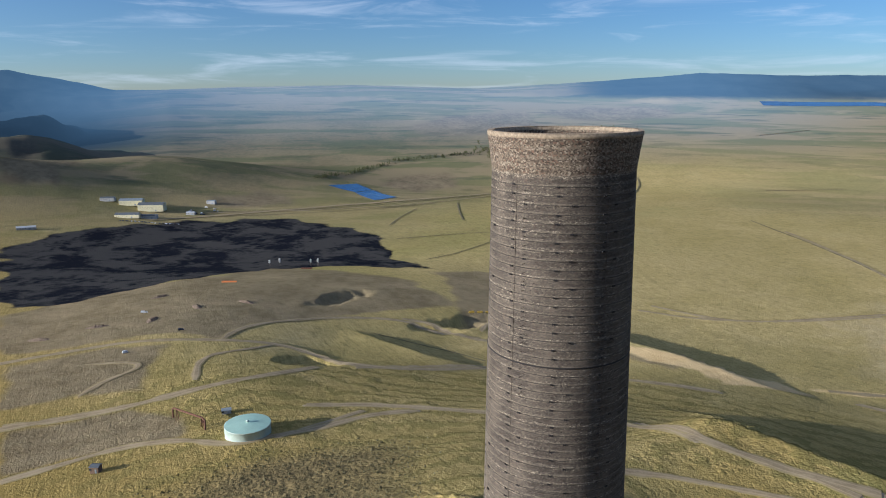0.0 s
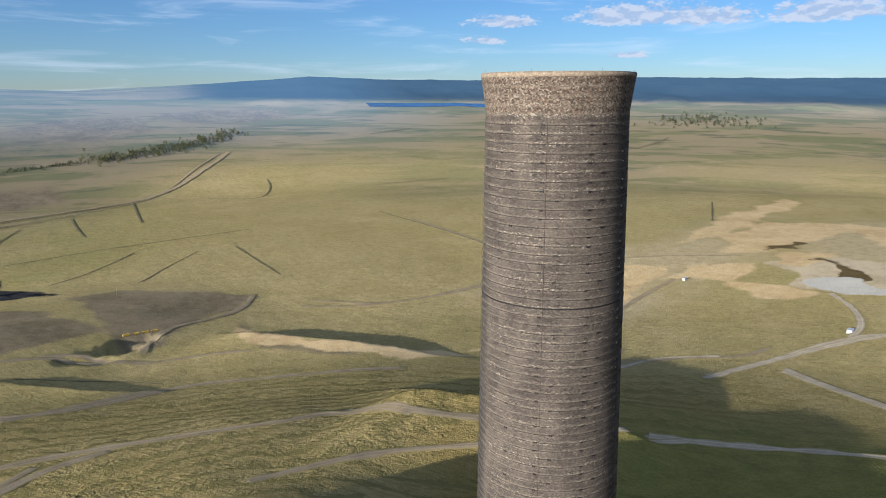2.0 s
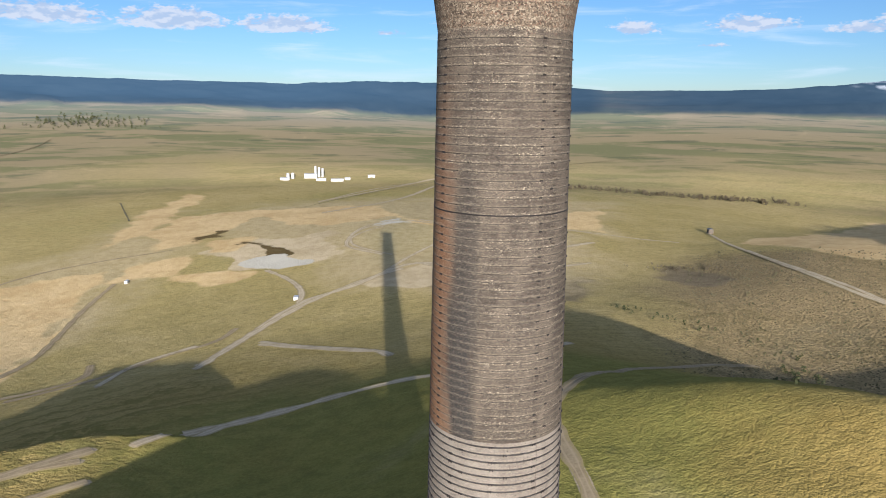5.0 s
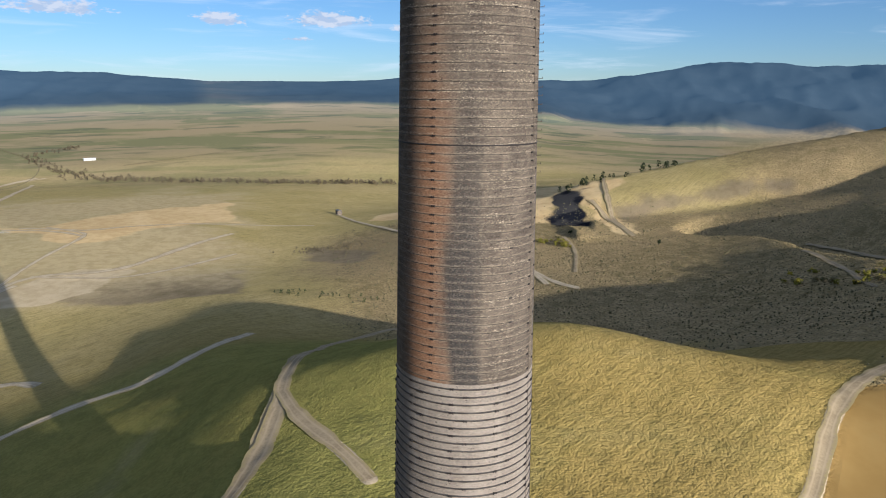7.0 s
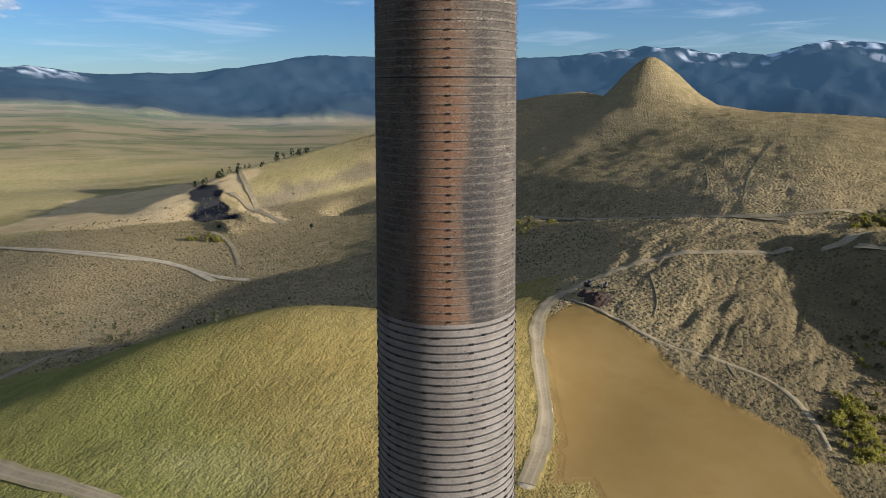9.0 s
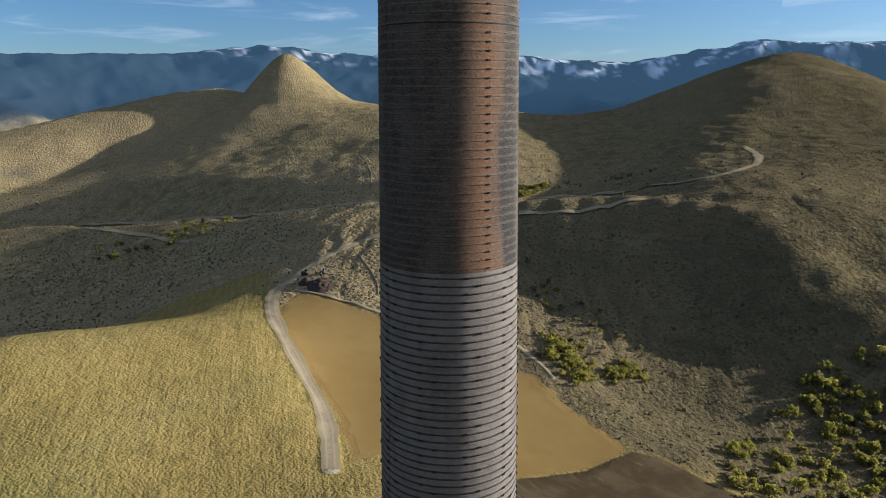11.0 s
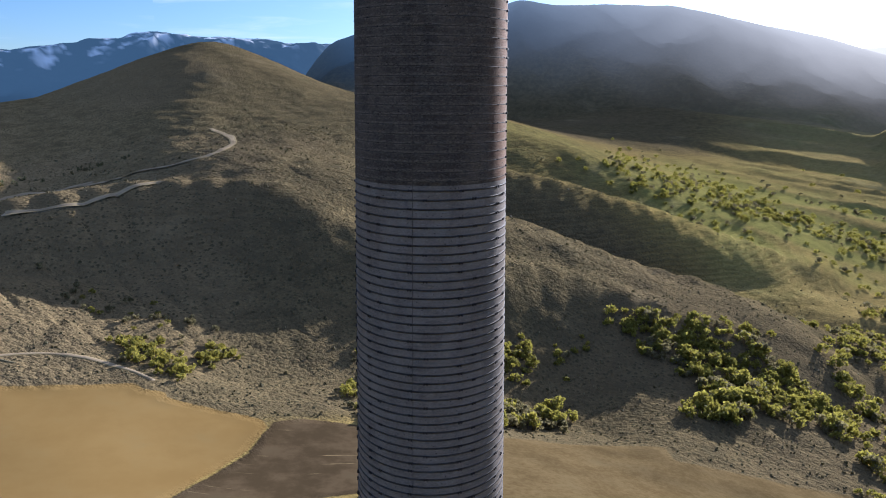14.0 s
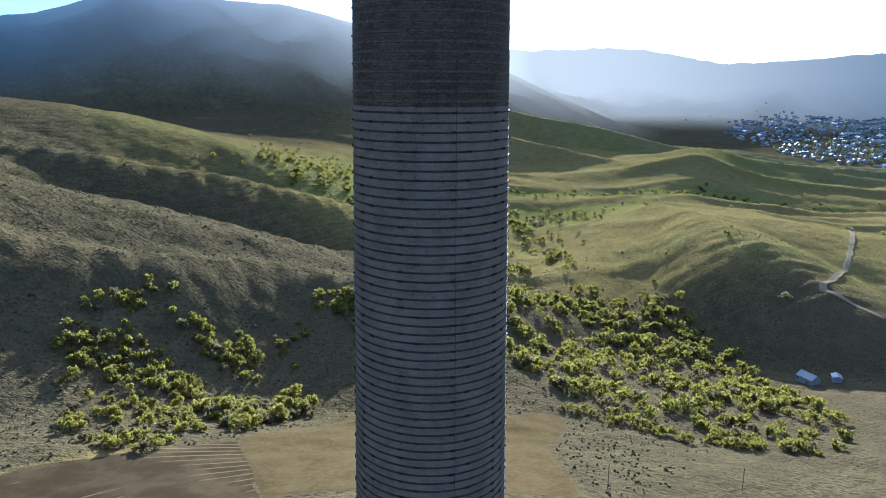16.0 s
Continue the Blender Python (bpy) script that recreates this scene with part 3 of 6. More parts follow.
patch("ochre", (961, 1167), (1157, 1261), (1285, 1153), (1424, 875), (1200, 725), (1105, 822), (1186, 1059), (942, 1003), (849, 1026))
patch("gravel", (872, 924), (969, 895), (1006, 764), (929, 658), (857, 639), (837, 729), (797, 774))
patch("ochre", (741, 890), (766, 819), (779, 742), (735, 744), (718, 861))
patch("ochre", (1188, 1405), (1494, 1593), (1466, 1493), (1214, 1347))
patch("white", (830, 801), (869, 772), (866, 673), (831, 648), (812, 716))
patch("white", (1170, 745), (1230, 705), (1171, 669), (1132, 707))
patch("soil", (951, 898), (956, 855), (890, 746), (867, 757))
patch("soil", (961, 1056), (1034, 1013), (979, 979), (936, 1012))
patch("gravel", (734, 527), (867, 474), (896, 376), (811, 365), (749, 411), (734, 461))
patch("ochre", (1385, 866), (1172, 622), (1362, 542), (1543, 438), (1637, 373), (1334, 305), (1211, 416), (1063, 494), (1146, 586), (1272, 800))
patch("gravel", (980, 816), (1049, 773), (899, 625), (889, 668))
patch("ochre", (946, 968), (984, 909), (882, 847), (879, 908))
patch("bare", (777, 422), (855, 353), (889, 207), (715, 168), (724, 274), (740, 372))
patch("green", (1301, 672), (1383, 657), (1379, 509), (1216, 535))
patch("bare", (1070, 128), (1071, 86), (964, 10), (890, 33), (963, 123))
patch("ochre", (1336, 53), (1503, -52), (2084, -244), (2089, -440), (2104, -584), (1246, -403), (1242, -339), (1109, -285), (1093, -194), (1270, -35))
patch("ochre", (1246, -349), (1267, -466), (1260, -498), (1193, -399), (973, -397), (968, -373), (1168, -360))
patch("bare", (1085, -408), (1087, -559), (1084, -698), (1125, -575), (1157, -462), (1136, -403))
# quarry pit: its shadow painted on in the slag colour
patch("slag", (1254, -323), (1270, -355), (1246, -382), (1176, -347), (1108, -359), (1047, -336), (1050, -289))
patch("green", (947, -219), (988, -276), (912, -278), (850, -249), (875, -216))
patch("sand", (187, -202), (214, -228), (226, -271), (195, -268), (151, -256), (114, -234), (93, -245), (56, -245), (49, -232), (95, -121), (118, -148))
patch("sand", (227, -260), (205, -272), (179, -264), (150, -259), (116, -239), (90, -240), (67, -242), (44, -237), (34, -158), (52, -139), (63, -122), (87, -135), (110, -149), (143, -173), (176, -195), (197, -219))
patch("sand", (149, -252), (117, -246), (75, -245), (43, -231), (22, -218), (4, -206), (3, -197), (14, -176), (36, -152), (51, -135), (114, -138))
patch("plough", (50, -135), (36, -150), (14, -174), (0, -202), (-13, -205), (-43, -195), (-77, -190), (-90, -187), (-69, -146), (-56, -127))
patch("plough", (-3, -203), (-30, -198), (-59, -196), (-80, -180), (-69, -152), (-53, -119), (3, -187))
patch("soil", (-91, -188), (-126, -195), (-169, -188), (-193, -176), (-186, -158), (-184, -148), (-57, -127), (-71, -146))
patch("soil", (-82, -179), (-130, -181), (-161, -186), (-189, -159), (-234, -139), (-271, -127), (-242, -107), (-189, -87), (-136, -42), (-53, -118), (-69, -151))
patch("bare", (-802, 666), (-786, 809), (-692, 891), (-621, 1085), (-468, 1068), (-354, 1042), (-295, 1011), (-219, 890), (-323, 788), (-430, 672), (-427, 601), (-540, 563), (-627, 493))
patch("bare", (-600, 466), (-547, 509), (-515, 545), (-465, 559), (-423, 480), (-399, 421), (-457, 397), (-501, 368))
patch("bare", (-461, 328), (-415, 349), (-377, 376), (-330, 362), (-303, 330), (-341, 315), (-369, 286), (-391, 259))
patch("slag", (-1239, 1104), (-1219, 1330), (-1072, 1524), (-822, 1635), (-628, 1545), (-502, 1431), (-391, 1239), (-324, 1162), (-452, 1144), (-621, 1085), (-675, 962), (-730, 803), (-775, 717), (-827, 691))
patch("bare", (-44, 922), (-6, 810), (99, 713), (82, 693), (-29, 755))
patch("bare", (-299, 1121), (-230, 1154), (-73, 1117), (-16, 1078), (-35, 989), (-132, 915), (-154, 830), (-179, 804), (-208, 898))
patch("ochre", (-49, 902), (-34, 770), (96, 699), (133, 666), (227, 662), (175, 719), (49, 769))
patch("water", (-912, 2090), (-830, 2190), (-654, 2047), (-711, 1965))
patch("water", (599, 3509), (1493, 3240), (1680, 3079), (1365, 3151), (617, 3396))
patch("bare", (-2020, 1918), (-1958, 1998), (-1530, 1700), (-1482, 1550), (-1570, 1452))
patch("pale", (1262, 952), (1522, 913), (1516, 690), (2055, 584), (777, 175), (801, 261), (800, 337), (765, 404), (741, 475), (707, 521))
patch("pale", (1190, 1186), (1463, 1141), (1638, 866), (1876, 429), (936, 219), (855, 353), (859, 479), (806, 531), (879, 701), (879, 908))
patch("pale", (381, 1036), (541, 1147), (766, 1170), (1187, 1356), (841, 965), (584, 825), (387, 724), (307, 775))
patch("green", (1037, 724), (1216, 748), (1251, 654), (1118, 505), (943, 500), (877, 559))
patch("green", (1246, 657), (1423, 632), (1403, 518), (1219, 491), (1155, 534))
patch("damp", (-1432, 2651), (-1355, 2841), (-1130, 2976), (-833, 3026), (-510, 2974), (-791, 2763), (-1056, 2635), (-1330, 2544))
patch("bare", (-959, 3079), (-809, 3364), (-452, 3524), (-345, 3274), (-525, 3071), (-773, 2976))
patch("damp", (-1615, 2584), (-1540, 2677), (-1402, 2609), (-1425, 2453), (-1504, 2385))
patch("damp", (-1242, 1937), (-1211, 2087), (-1136, 2002), (-1144, 1892), (-1188, 1836))
patch("bare", (-1128, 1765), (-1069, 1896), (-960, 1929), (-921, 1822), (-993, 1711), (-1066, 1664))
patch("bare", (-770, 2186), (-751, 2375), (-594, 2456), (-526, 2312), (-626, 2184))
patch("damp", (-1271, 2459), (-1171, 2555), (-1036, 2521), (-1043, 2433), (-1164, 2353))
patch("damp", (-1139, 3003), (-1464, 3099), (-1674, 2939), (-1745, 2986), (-1506, 3197), (-1124, 3182))
patch("bare", (-366, 3512), (-146, 3639), (264, 3685), (247, 3461), (-138, 3352))
track((-1069, 1622), (-797, 1794), (-537, 2047), (-319, 2268))
track((-1045, 1579), (-789, 1737), (-521, 1976))
track((-357, 1262), (-304, 1333), (-246, 1502))
track((-209, 1228), (-168, 1354), (-116, 1478))
track((-476, 1450), (-296, 1571), (2, 1705))
track((-545, 1602), (-554, 1730), (-549, 1881))
track((-456, 2005), (-418, 1854), (-378, 1723))
track((-114, 2290), (45, 2219), (95, 2416), (85, 2515))
track((-334, 2273), (-269, 1881))
track((1271, 1621), (1068, 1350))
track((928, 2342), (1266, 2440), (1623, 2503), (1780, 2602))
track((481, 2378), (708, 2375))
track((569, 3113), (787, 3185))
track((2491, 900), (2691, 687), (2870, 500))
track((1357, 1059), (1725, 1086), (2235, 1095), (2483, 1163), (2712, 1436))
track((474, -767), (409, -684), (378, -625))
track((461, -909), (425, -819), (394, -741), (335, -634))
track((519, -884), (437, -754))
track((223, -340), (189, -307), (177, -287))
track((121, -278), (108, -267))
track((-283, 719), (-235, 709), (-182, 699), (-127, 661))
track((357, 1866), (451, 1546), (498, 1267))
track((-40, 1505), (35, 1216))
hollow(-380, 850, 8, 60, 24, 20)
hollow(-295, 550, 6, 34, 20, 60)
hollow(-188, 825, 6, 45, 20, 40)
hollow(-189, 822, 5, 34, 16, 70)
hollow(-209, 778, 4, 40, 14, 80)


def off_line(x, y, points):
    """Distance from a line of points."""
    best = np.full(x.shape, 1e9)
    for (ax, ay), (bx, by) in zip(points[:-1], points[1:]):
        dx, dy = bx - ax, by - ay
        u = np.clip(((x - ax) * dx + (y - ay) * dy) / (dx * dx + dy * dy + 1e-9), 0, 1)
        best = np.minimum(best, (x - ax - u * dx) ** 2 + (y - ay - u * dy) ** 2)
    return np.sqrt(best)


def inside(x, y, points):
    """Signed distance from the edge of a field, positive inside."""
    p = np.array(points, float)
    hit = np.zeros(x.shape, bool)
    for (ax, ay), (bx, by) in zip(p, np.roll(p, -1, 0)):
        if ay != by:
            hit ^= ((ay > y) != (by > y)) & (x < (bx - ax) * (y - ay) / (by - ay) + ax)
    d = off_line(x, y, np.concatenate([p, p[:1]]))
    return np.where(hit, d, -d)


def near(x, y, points, pad):
    p = np.array(points, float)
    lo, hi = p.min(0) - pad, p.max(0) + pad
    return np.nonzero((x > lo[0]) & (x < hi[0]) & (y > lo[1]) & (y < hi[1]))[0]


def masks(x, y, z):
    """Where tracks, fields, bare ground, woods and snow lie, as soft values about 0.5 at each edge."""
    r, heading = np.hypot(x, y), np.degrees(np.arctan2(x, y)) % 360
    m = {k: np.zeros(len(x)) for k in ("road", "sand", "bare", "slag", "plough", "furrow", "scrub", "green", "forest", "snow", "white", "steppe", "lit_straw", "dry", "gravel", "contour", "ochre", "soil", "pale", "damp")}
    for width, points in ROADS:
        i = near(x, y, points, 40)
        d = off_line(x[i], y[i], soften(points))
        soft = np.maximum(1.5, r[i] * 0.006)
        m["road"][i] = np.maximum(m["road"][i], np.clip(0.5 + (width / 2 - d) / (2 * soft), 0, 1.2))
    for kind, points in PATCHES:
        if kind == "water":
            continue
        i = near(x, y, points, 150)
        d = inside(x[i], y[i], points)
        if kind not in ("sand", "plough") and not (kind == "soil" and points[0][1] < 0):
            d = d + np.clip(r[i] * 0.035, 4, 40) * fbm(x[i], y[i], 70, 4, 97)
        soft = np.maximum(3.0, r[i] * 0.012) * (6 if kind in ("pale", "damp") else 1)
        m[kind][i] = np.maximum(m[kind][i], np.clip(0.5 + d / (2 * soft), 0, 1.2))
    m["furrow"] = (x * 0.45 + y * 1.0 + 9 * np.sin(x / 26 + y / 60)) * 0.9
    slopes = smooth(np.where(r < 430, 134, 112), np.where(r < 430, 141, 126), heading) * (1 - smooth(255, 275, heading)) * smooth(150, 260, r + 60 * fbm(x, y, 90, 3, 41))
    east = smooth(75, 95, heading) * (1 - smooth(125, 135, heading)) * smooth(430, 520, r) * (1 - smooth(1100, 1300, r))
    north = 0.62 * smooth(300, 325, heading) * (1 - smooth(334, 350, heading)) * smooth(150, 200, r) * (1 - smooth(330, 400, r))
    south_west = smooth(188, 205, heading) * (1 - smooth(275, 300, heading)) * smooth(70, 130, r)
    m["scrub"] = np.maximum(m["scrub"], np.clip(np.maximum(np.maximum(np.maximum(slopes, south_west), east), north) + 0.3 * fbm(x, y, 220, 3, 43), 0, 1))
    # pale plain grass; part of the paleness stands in for sunlight on flat land
    m["lit_straw"] = smooth(180, 800, r + 120 * fbm(x, y, 150, 3, 57)) * (1 - smooth(115, 135, heading) * (1 - smooth(300, 325, heading)))
    # north-west slope lightened in its colour to make up for weak sun
    m["lit_straw"] = np.maximum(m["lit_straw"], 0.6 * np.where(heading > 300, smooth(322, 336, heading), 1 - smooth(5, 20, heading)) * smooth(110, 180, r))
    # scrub paler east, darker south: partly its own tone, partly slope lighting painted in
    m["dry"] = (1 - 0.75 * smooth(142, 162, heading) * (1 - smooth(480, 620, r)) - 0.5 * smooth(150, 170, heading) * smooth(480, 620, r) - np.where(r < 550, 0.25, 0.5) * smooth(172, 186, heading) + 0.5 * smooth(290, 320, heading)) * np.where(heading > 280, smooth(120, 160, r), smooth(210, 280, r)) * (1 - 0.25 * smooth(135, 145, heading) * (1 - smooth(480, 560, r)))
    lush = smooth(10, 40, heading) * (1 - smooth(85, 120, heading)) * smooth(90, 160, r) * (1 - smooth(420, 620, r))
    gully = smooth(195, 205, heading) * (1 - smooth(222, 236, heading)) * smooth(600, 800, r) * (1 - smooth(1400, 1800, r))
    m["green"] = np.clip(0.25 + 0.55 * lush + 0.3 * gully + 0.5 * fbm(x, y, 500, 3, 47) + 0.4 * m["green"], 0, 1)
    m["green"] *= 1 - 0.3 * smooth(80, 108, heading) * (1 - smooth(150, 170, heading)) * (1 - smooth(260, 320, r))
    sector = smooth(212, 232, heading) * (1 - smooth(285, 305, heading)) * smooth(560, 800, r) * (1 - smooth(2300, 2800, r))
    # west sector made paler here and below, in place of haze over shade
    m["lit_straw"] = np.maximum(m["lit_straw"], 0.25 * sector)
    damp = sector * (1 - smooth(-0.35, 0.0, west_spurs(x, y)))
    m["green"] = np.clip(m["green"] + 0.7 * damp + 0.25 * sector, 0, 1)
    m["scrub"] *= (1 - 0.8 * damp) * (1 - 0.7 * sector)
    m["contour"] = smooth(165, 180, heading) * (1 - smooth(225, 240, heading)) * smooth(380, 450, r) * (1 - smooth(900, 1100, r))
    m["contour"] = np.maximum(m["contour"], np.where(heading > 180, smooth(300, 320, heading), 1 - smooth(30, 60, heading)) * smooth(150, 200, r) * (1 - smooth(550, 700, r)))
    m["scrub"] *= 1 - 0.5 * gully
    crest = along(SKYLINE, heading, 290)
    m["steppe"] = smooth(1900 - 600 * smooth(300, 315, heading) * (1 - smooth(340, 359, heading)), 3000 - 500 * smooth(300, 315, heading) * (1 - smooth(340, 359, heading)), r + 500 * fbm(x, y, 700, 3, 53))
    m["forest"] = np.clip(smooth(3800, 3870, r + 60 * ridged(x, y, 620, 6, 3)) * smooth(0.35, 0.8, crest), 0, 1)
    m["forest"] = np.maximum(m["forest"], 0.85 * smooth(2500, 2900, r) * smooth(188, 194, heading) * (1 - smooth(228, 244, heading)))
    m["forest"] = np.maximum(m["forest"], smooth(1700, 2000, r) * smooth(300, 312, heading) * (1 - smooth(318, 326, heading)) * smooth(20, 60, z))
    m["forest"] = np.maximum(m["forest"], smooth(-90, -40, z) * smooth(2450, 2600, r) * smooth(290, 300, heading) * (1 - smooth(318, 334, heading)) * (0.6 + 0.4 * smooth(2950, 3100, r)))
    m["snow"] = 0.85 * smooth(4400, 4620, r + 120 * fbm(x, y, 90, 3, 63)) * smooth(134, 142, heading) * (1 - smooth(188, 194, heading)) * smooth(0.1, 0.3, fbm(x, y, 60, 4, 61))
    m["snow"] = np.maximum(m["snow"], smooth(4400, 4600, r + 90 * fbm(x, y, 70, 3, 65)) * smooth(93.5, 95, heading) * (1 - smooth(98, 100, heading)) * 0.6 * smooth(-0.05, 0.2, fbm(x, y, 50, 4, 67)))
    return m


def land_grid():
    """The sheet of land as rings of points, closer together near the tower."""
    rings, spokes = 620, 1260
    r = 9.0 * (4930 / 9.0) ** (np.linspace(0, 1, rings) ** 0.86)
    a = np.linspace(0, 2 * np.pi, spokes, endpoint=False)
    rr, aa = np.meshgrid(r, a, indexing="ij")
    return (rr * np.sin(aa)).ravel(), (rr * np.cos(aa)).ravel(), rings, spokes


def mesh_from(name, verts, faces, mat=None):
    me = bpy.data.meshes.new(name)
    me.from_pydata(verts, [], faces)
    if mat:
        me.materials.append(mat)
    return me


def surface(x, y):
    """The land with its hollows dug."""
    x, y = np.asarray(x, float), np.asarray(y, float)
    z = height(x, y)
    i = np.nonzero((np.hypot(x, y) < 330) & (y < -90) & (x > -120))[0]
    if len(i):
        level = np.zeros(len(i))
        for kind, points in PATCHES:
            if kind in ("sand", "plough") and math.hypot(*points[0]) < 400:
                level = np.maximum(level, smooth(-8, 10, inside(x[i], y[i], points)))
        z[i] = z[i] + (ring_height(x[i], y[i]) - z[i]) * level
    for cx, cy, depth, long, wide, turn in HOLLOWS:
        a = radians(turn)
        u, v = (x - cx) * math.sin(a) + (y - cy) * math.cos(a), (x - cx) * math.cos(a) - (y - cy) * math.sin(a)
        d = np.sqrt((u / long) ** 2 + (v / wide) ** 2) + 0.7 * fbm(x, y, wide * 1.3, 4, 71)
        z = z - depth * (1 - smooth(0.55, 1.1, d)) + depth * 0.06 * np.exp(-((d - 1.25) / 0.2) ** 2)
    return z


def land_piece(name, x, y, z, cover, rings, spokes, first, last, mat, label, category):
    me = bpy.data.meshes.new(name)
    pick = slice(first * spokes, (last + 1) * spokes)
    i, j = np.meshgrid(np.arange(last - first), np.arange(spokes), indexing="ij")
    k = (j + 1) % spokes
    quads = np.stack([i * spokes + j, i * spokes + k, (i + 1) * spokes + k, (i + 1) * spokes + j], -1).reshape(-1, 4)[:, ::-1]
    me.vertices.add((last + 1 - first) * spokes)
    me.vertices.foreach_set("co", np.stack([x[pick], y[pick], z[pick]], 1).astype(np.float32).ravel())
    me.loops.add(quads.size)
    me.loops.foreach_set("vertex_index", quads.astype(np.int32).ravel())
    me.polygons.add(len(quads))
    me.polygons.foreach_set("loop_start", np.arange(0, quads.size, 4, dtype=np.int32))
    me.update(calc_edges=True)
    me.polygons.foreach_set("use_smooth", np.ones(len(quads), bool))
    for key, values in cover.items():
        me.attributes.new(key, "FLOAT", "POINT").data.foreach_set("value", np.asarray(values[pick], np.float32))
    me.materials.append(mat)
    return tagged(new(name, me), label, category, kind="structure")


def build_land():
    x, y, rings, spokes = land_grid()
    z = surface(x, y)
    cover = masks(x, y, z)
    west = np.degrees(np.arctan2(x, y)) % 360
    # how strongly the painted haze glows, by distance and heading
    cover["haze_glow"] = smooth(3200, 4250, np.hypot(x, y))
    cover["haze_glow"] = np.maximum(cover["haze_glow"], 1.8 * smooth(2350, 3700, np.hypot(x, y)) * smooth(186, 200, west) * (1 - smooth(228, 250, west)))
    cover["haze_glow"] = cover["haze_glow"] * (1 + 0.6 * np.where(west > 180, smooth(310, 330, west), 1 - smooth(50, 75, west)))
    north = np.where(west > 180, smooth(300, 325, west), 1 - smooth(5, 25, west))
    cover["haze_glow"] = np.maximum(cover["haze_glow"], north * 2.4 * smooth(2500, 4000, np.hypot(x, y)) ** 1.3)
    z = z - 0.5 * np.clip(cover["sand"], 0, 1)
    split = int(np.searchsorted(np.hypot(x[::spokes], y[::spokes]), 2350))
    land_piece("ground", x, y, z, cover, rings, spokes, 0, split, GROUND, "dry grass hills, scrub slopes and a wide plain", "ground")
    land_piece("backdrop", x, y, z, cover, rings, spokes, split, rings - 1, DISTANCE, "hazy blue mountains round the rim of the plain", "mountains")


build_land()

# ---- the tower ----
TOP, SEAM, PAINT = 178.3, 147.8, 113.7


def part(name, me, parent, label="", at=(0, 0, 0)):
    """Links a mesh as one part of a thing."""
    ob = new(name, me)
    ob.parent, ob.location = parent, at
    return tagged(ob, label)


def thing(name, label, category, at=(0, 0, 0), turn=0.0, group=""):
    ob = new(name)
    ob.empty_display_size = 0.5
    ob.matrix_basis = pose(*at, 0, 0, turn)
    return tagged(ob, label, category, group)


def shaft_radius(z):
    return 9.75 + 0.0139 * (TOP - z)


def lathe(name, profile, mat, steps=160, close=False):
    verts, faces = [], []
    for r, z in profile:
        for k in range(steps):
            a = 2 * math.pi * k / steps
            verts.append((r * math.sin(a), r * math.cos(a), z))
    n = len(profile)
    for i in range(n if close else n - 1):
        j = (i + 1) % n
        for k in range(steps):
            q = (k + 1) % steps
            faces.append((i * steps + k, j * steps + k, j * steps + q, i * steps + q))
    me = mesh_from(name, verts, faces, mat)
    for p in me.polygons:
        p.use_smooth = True
    return me


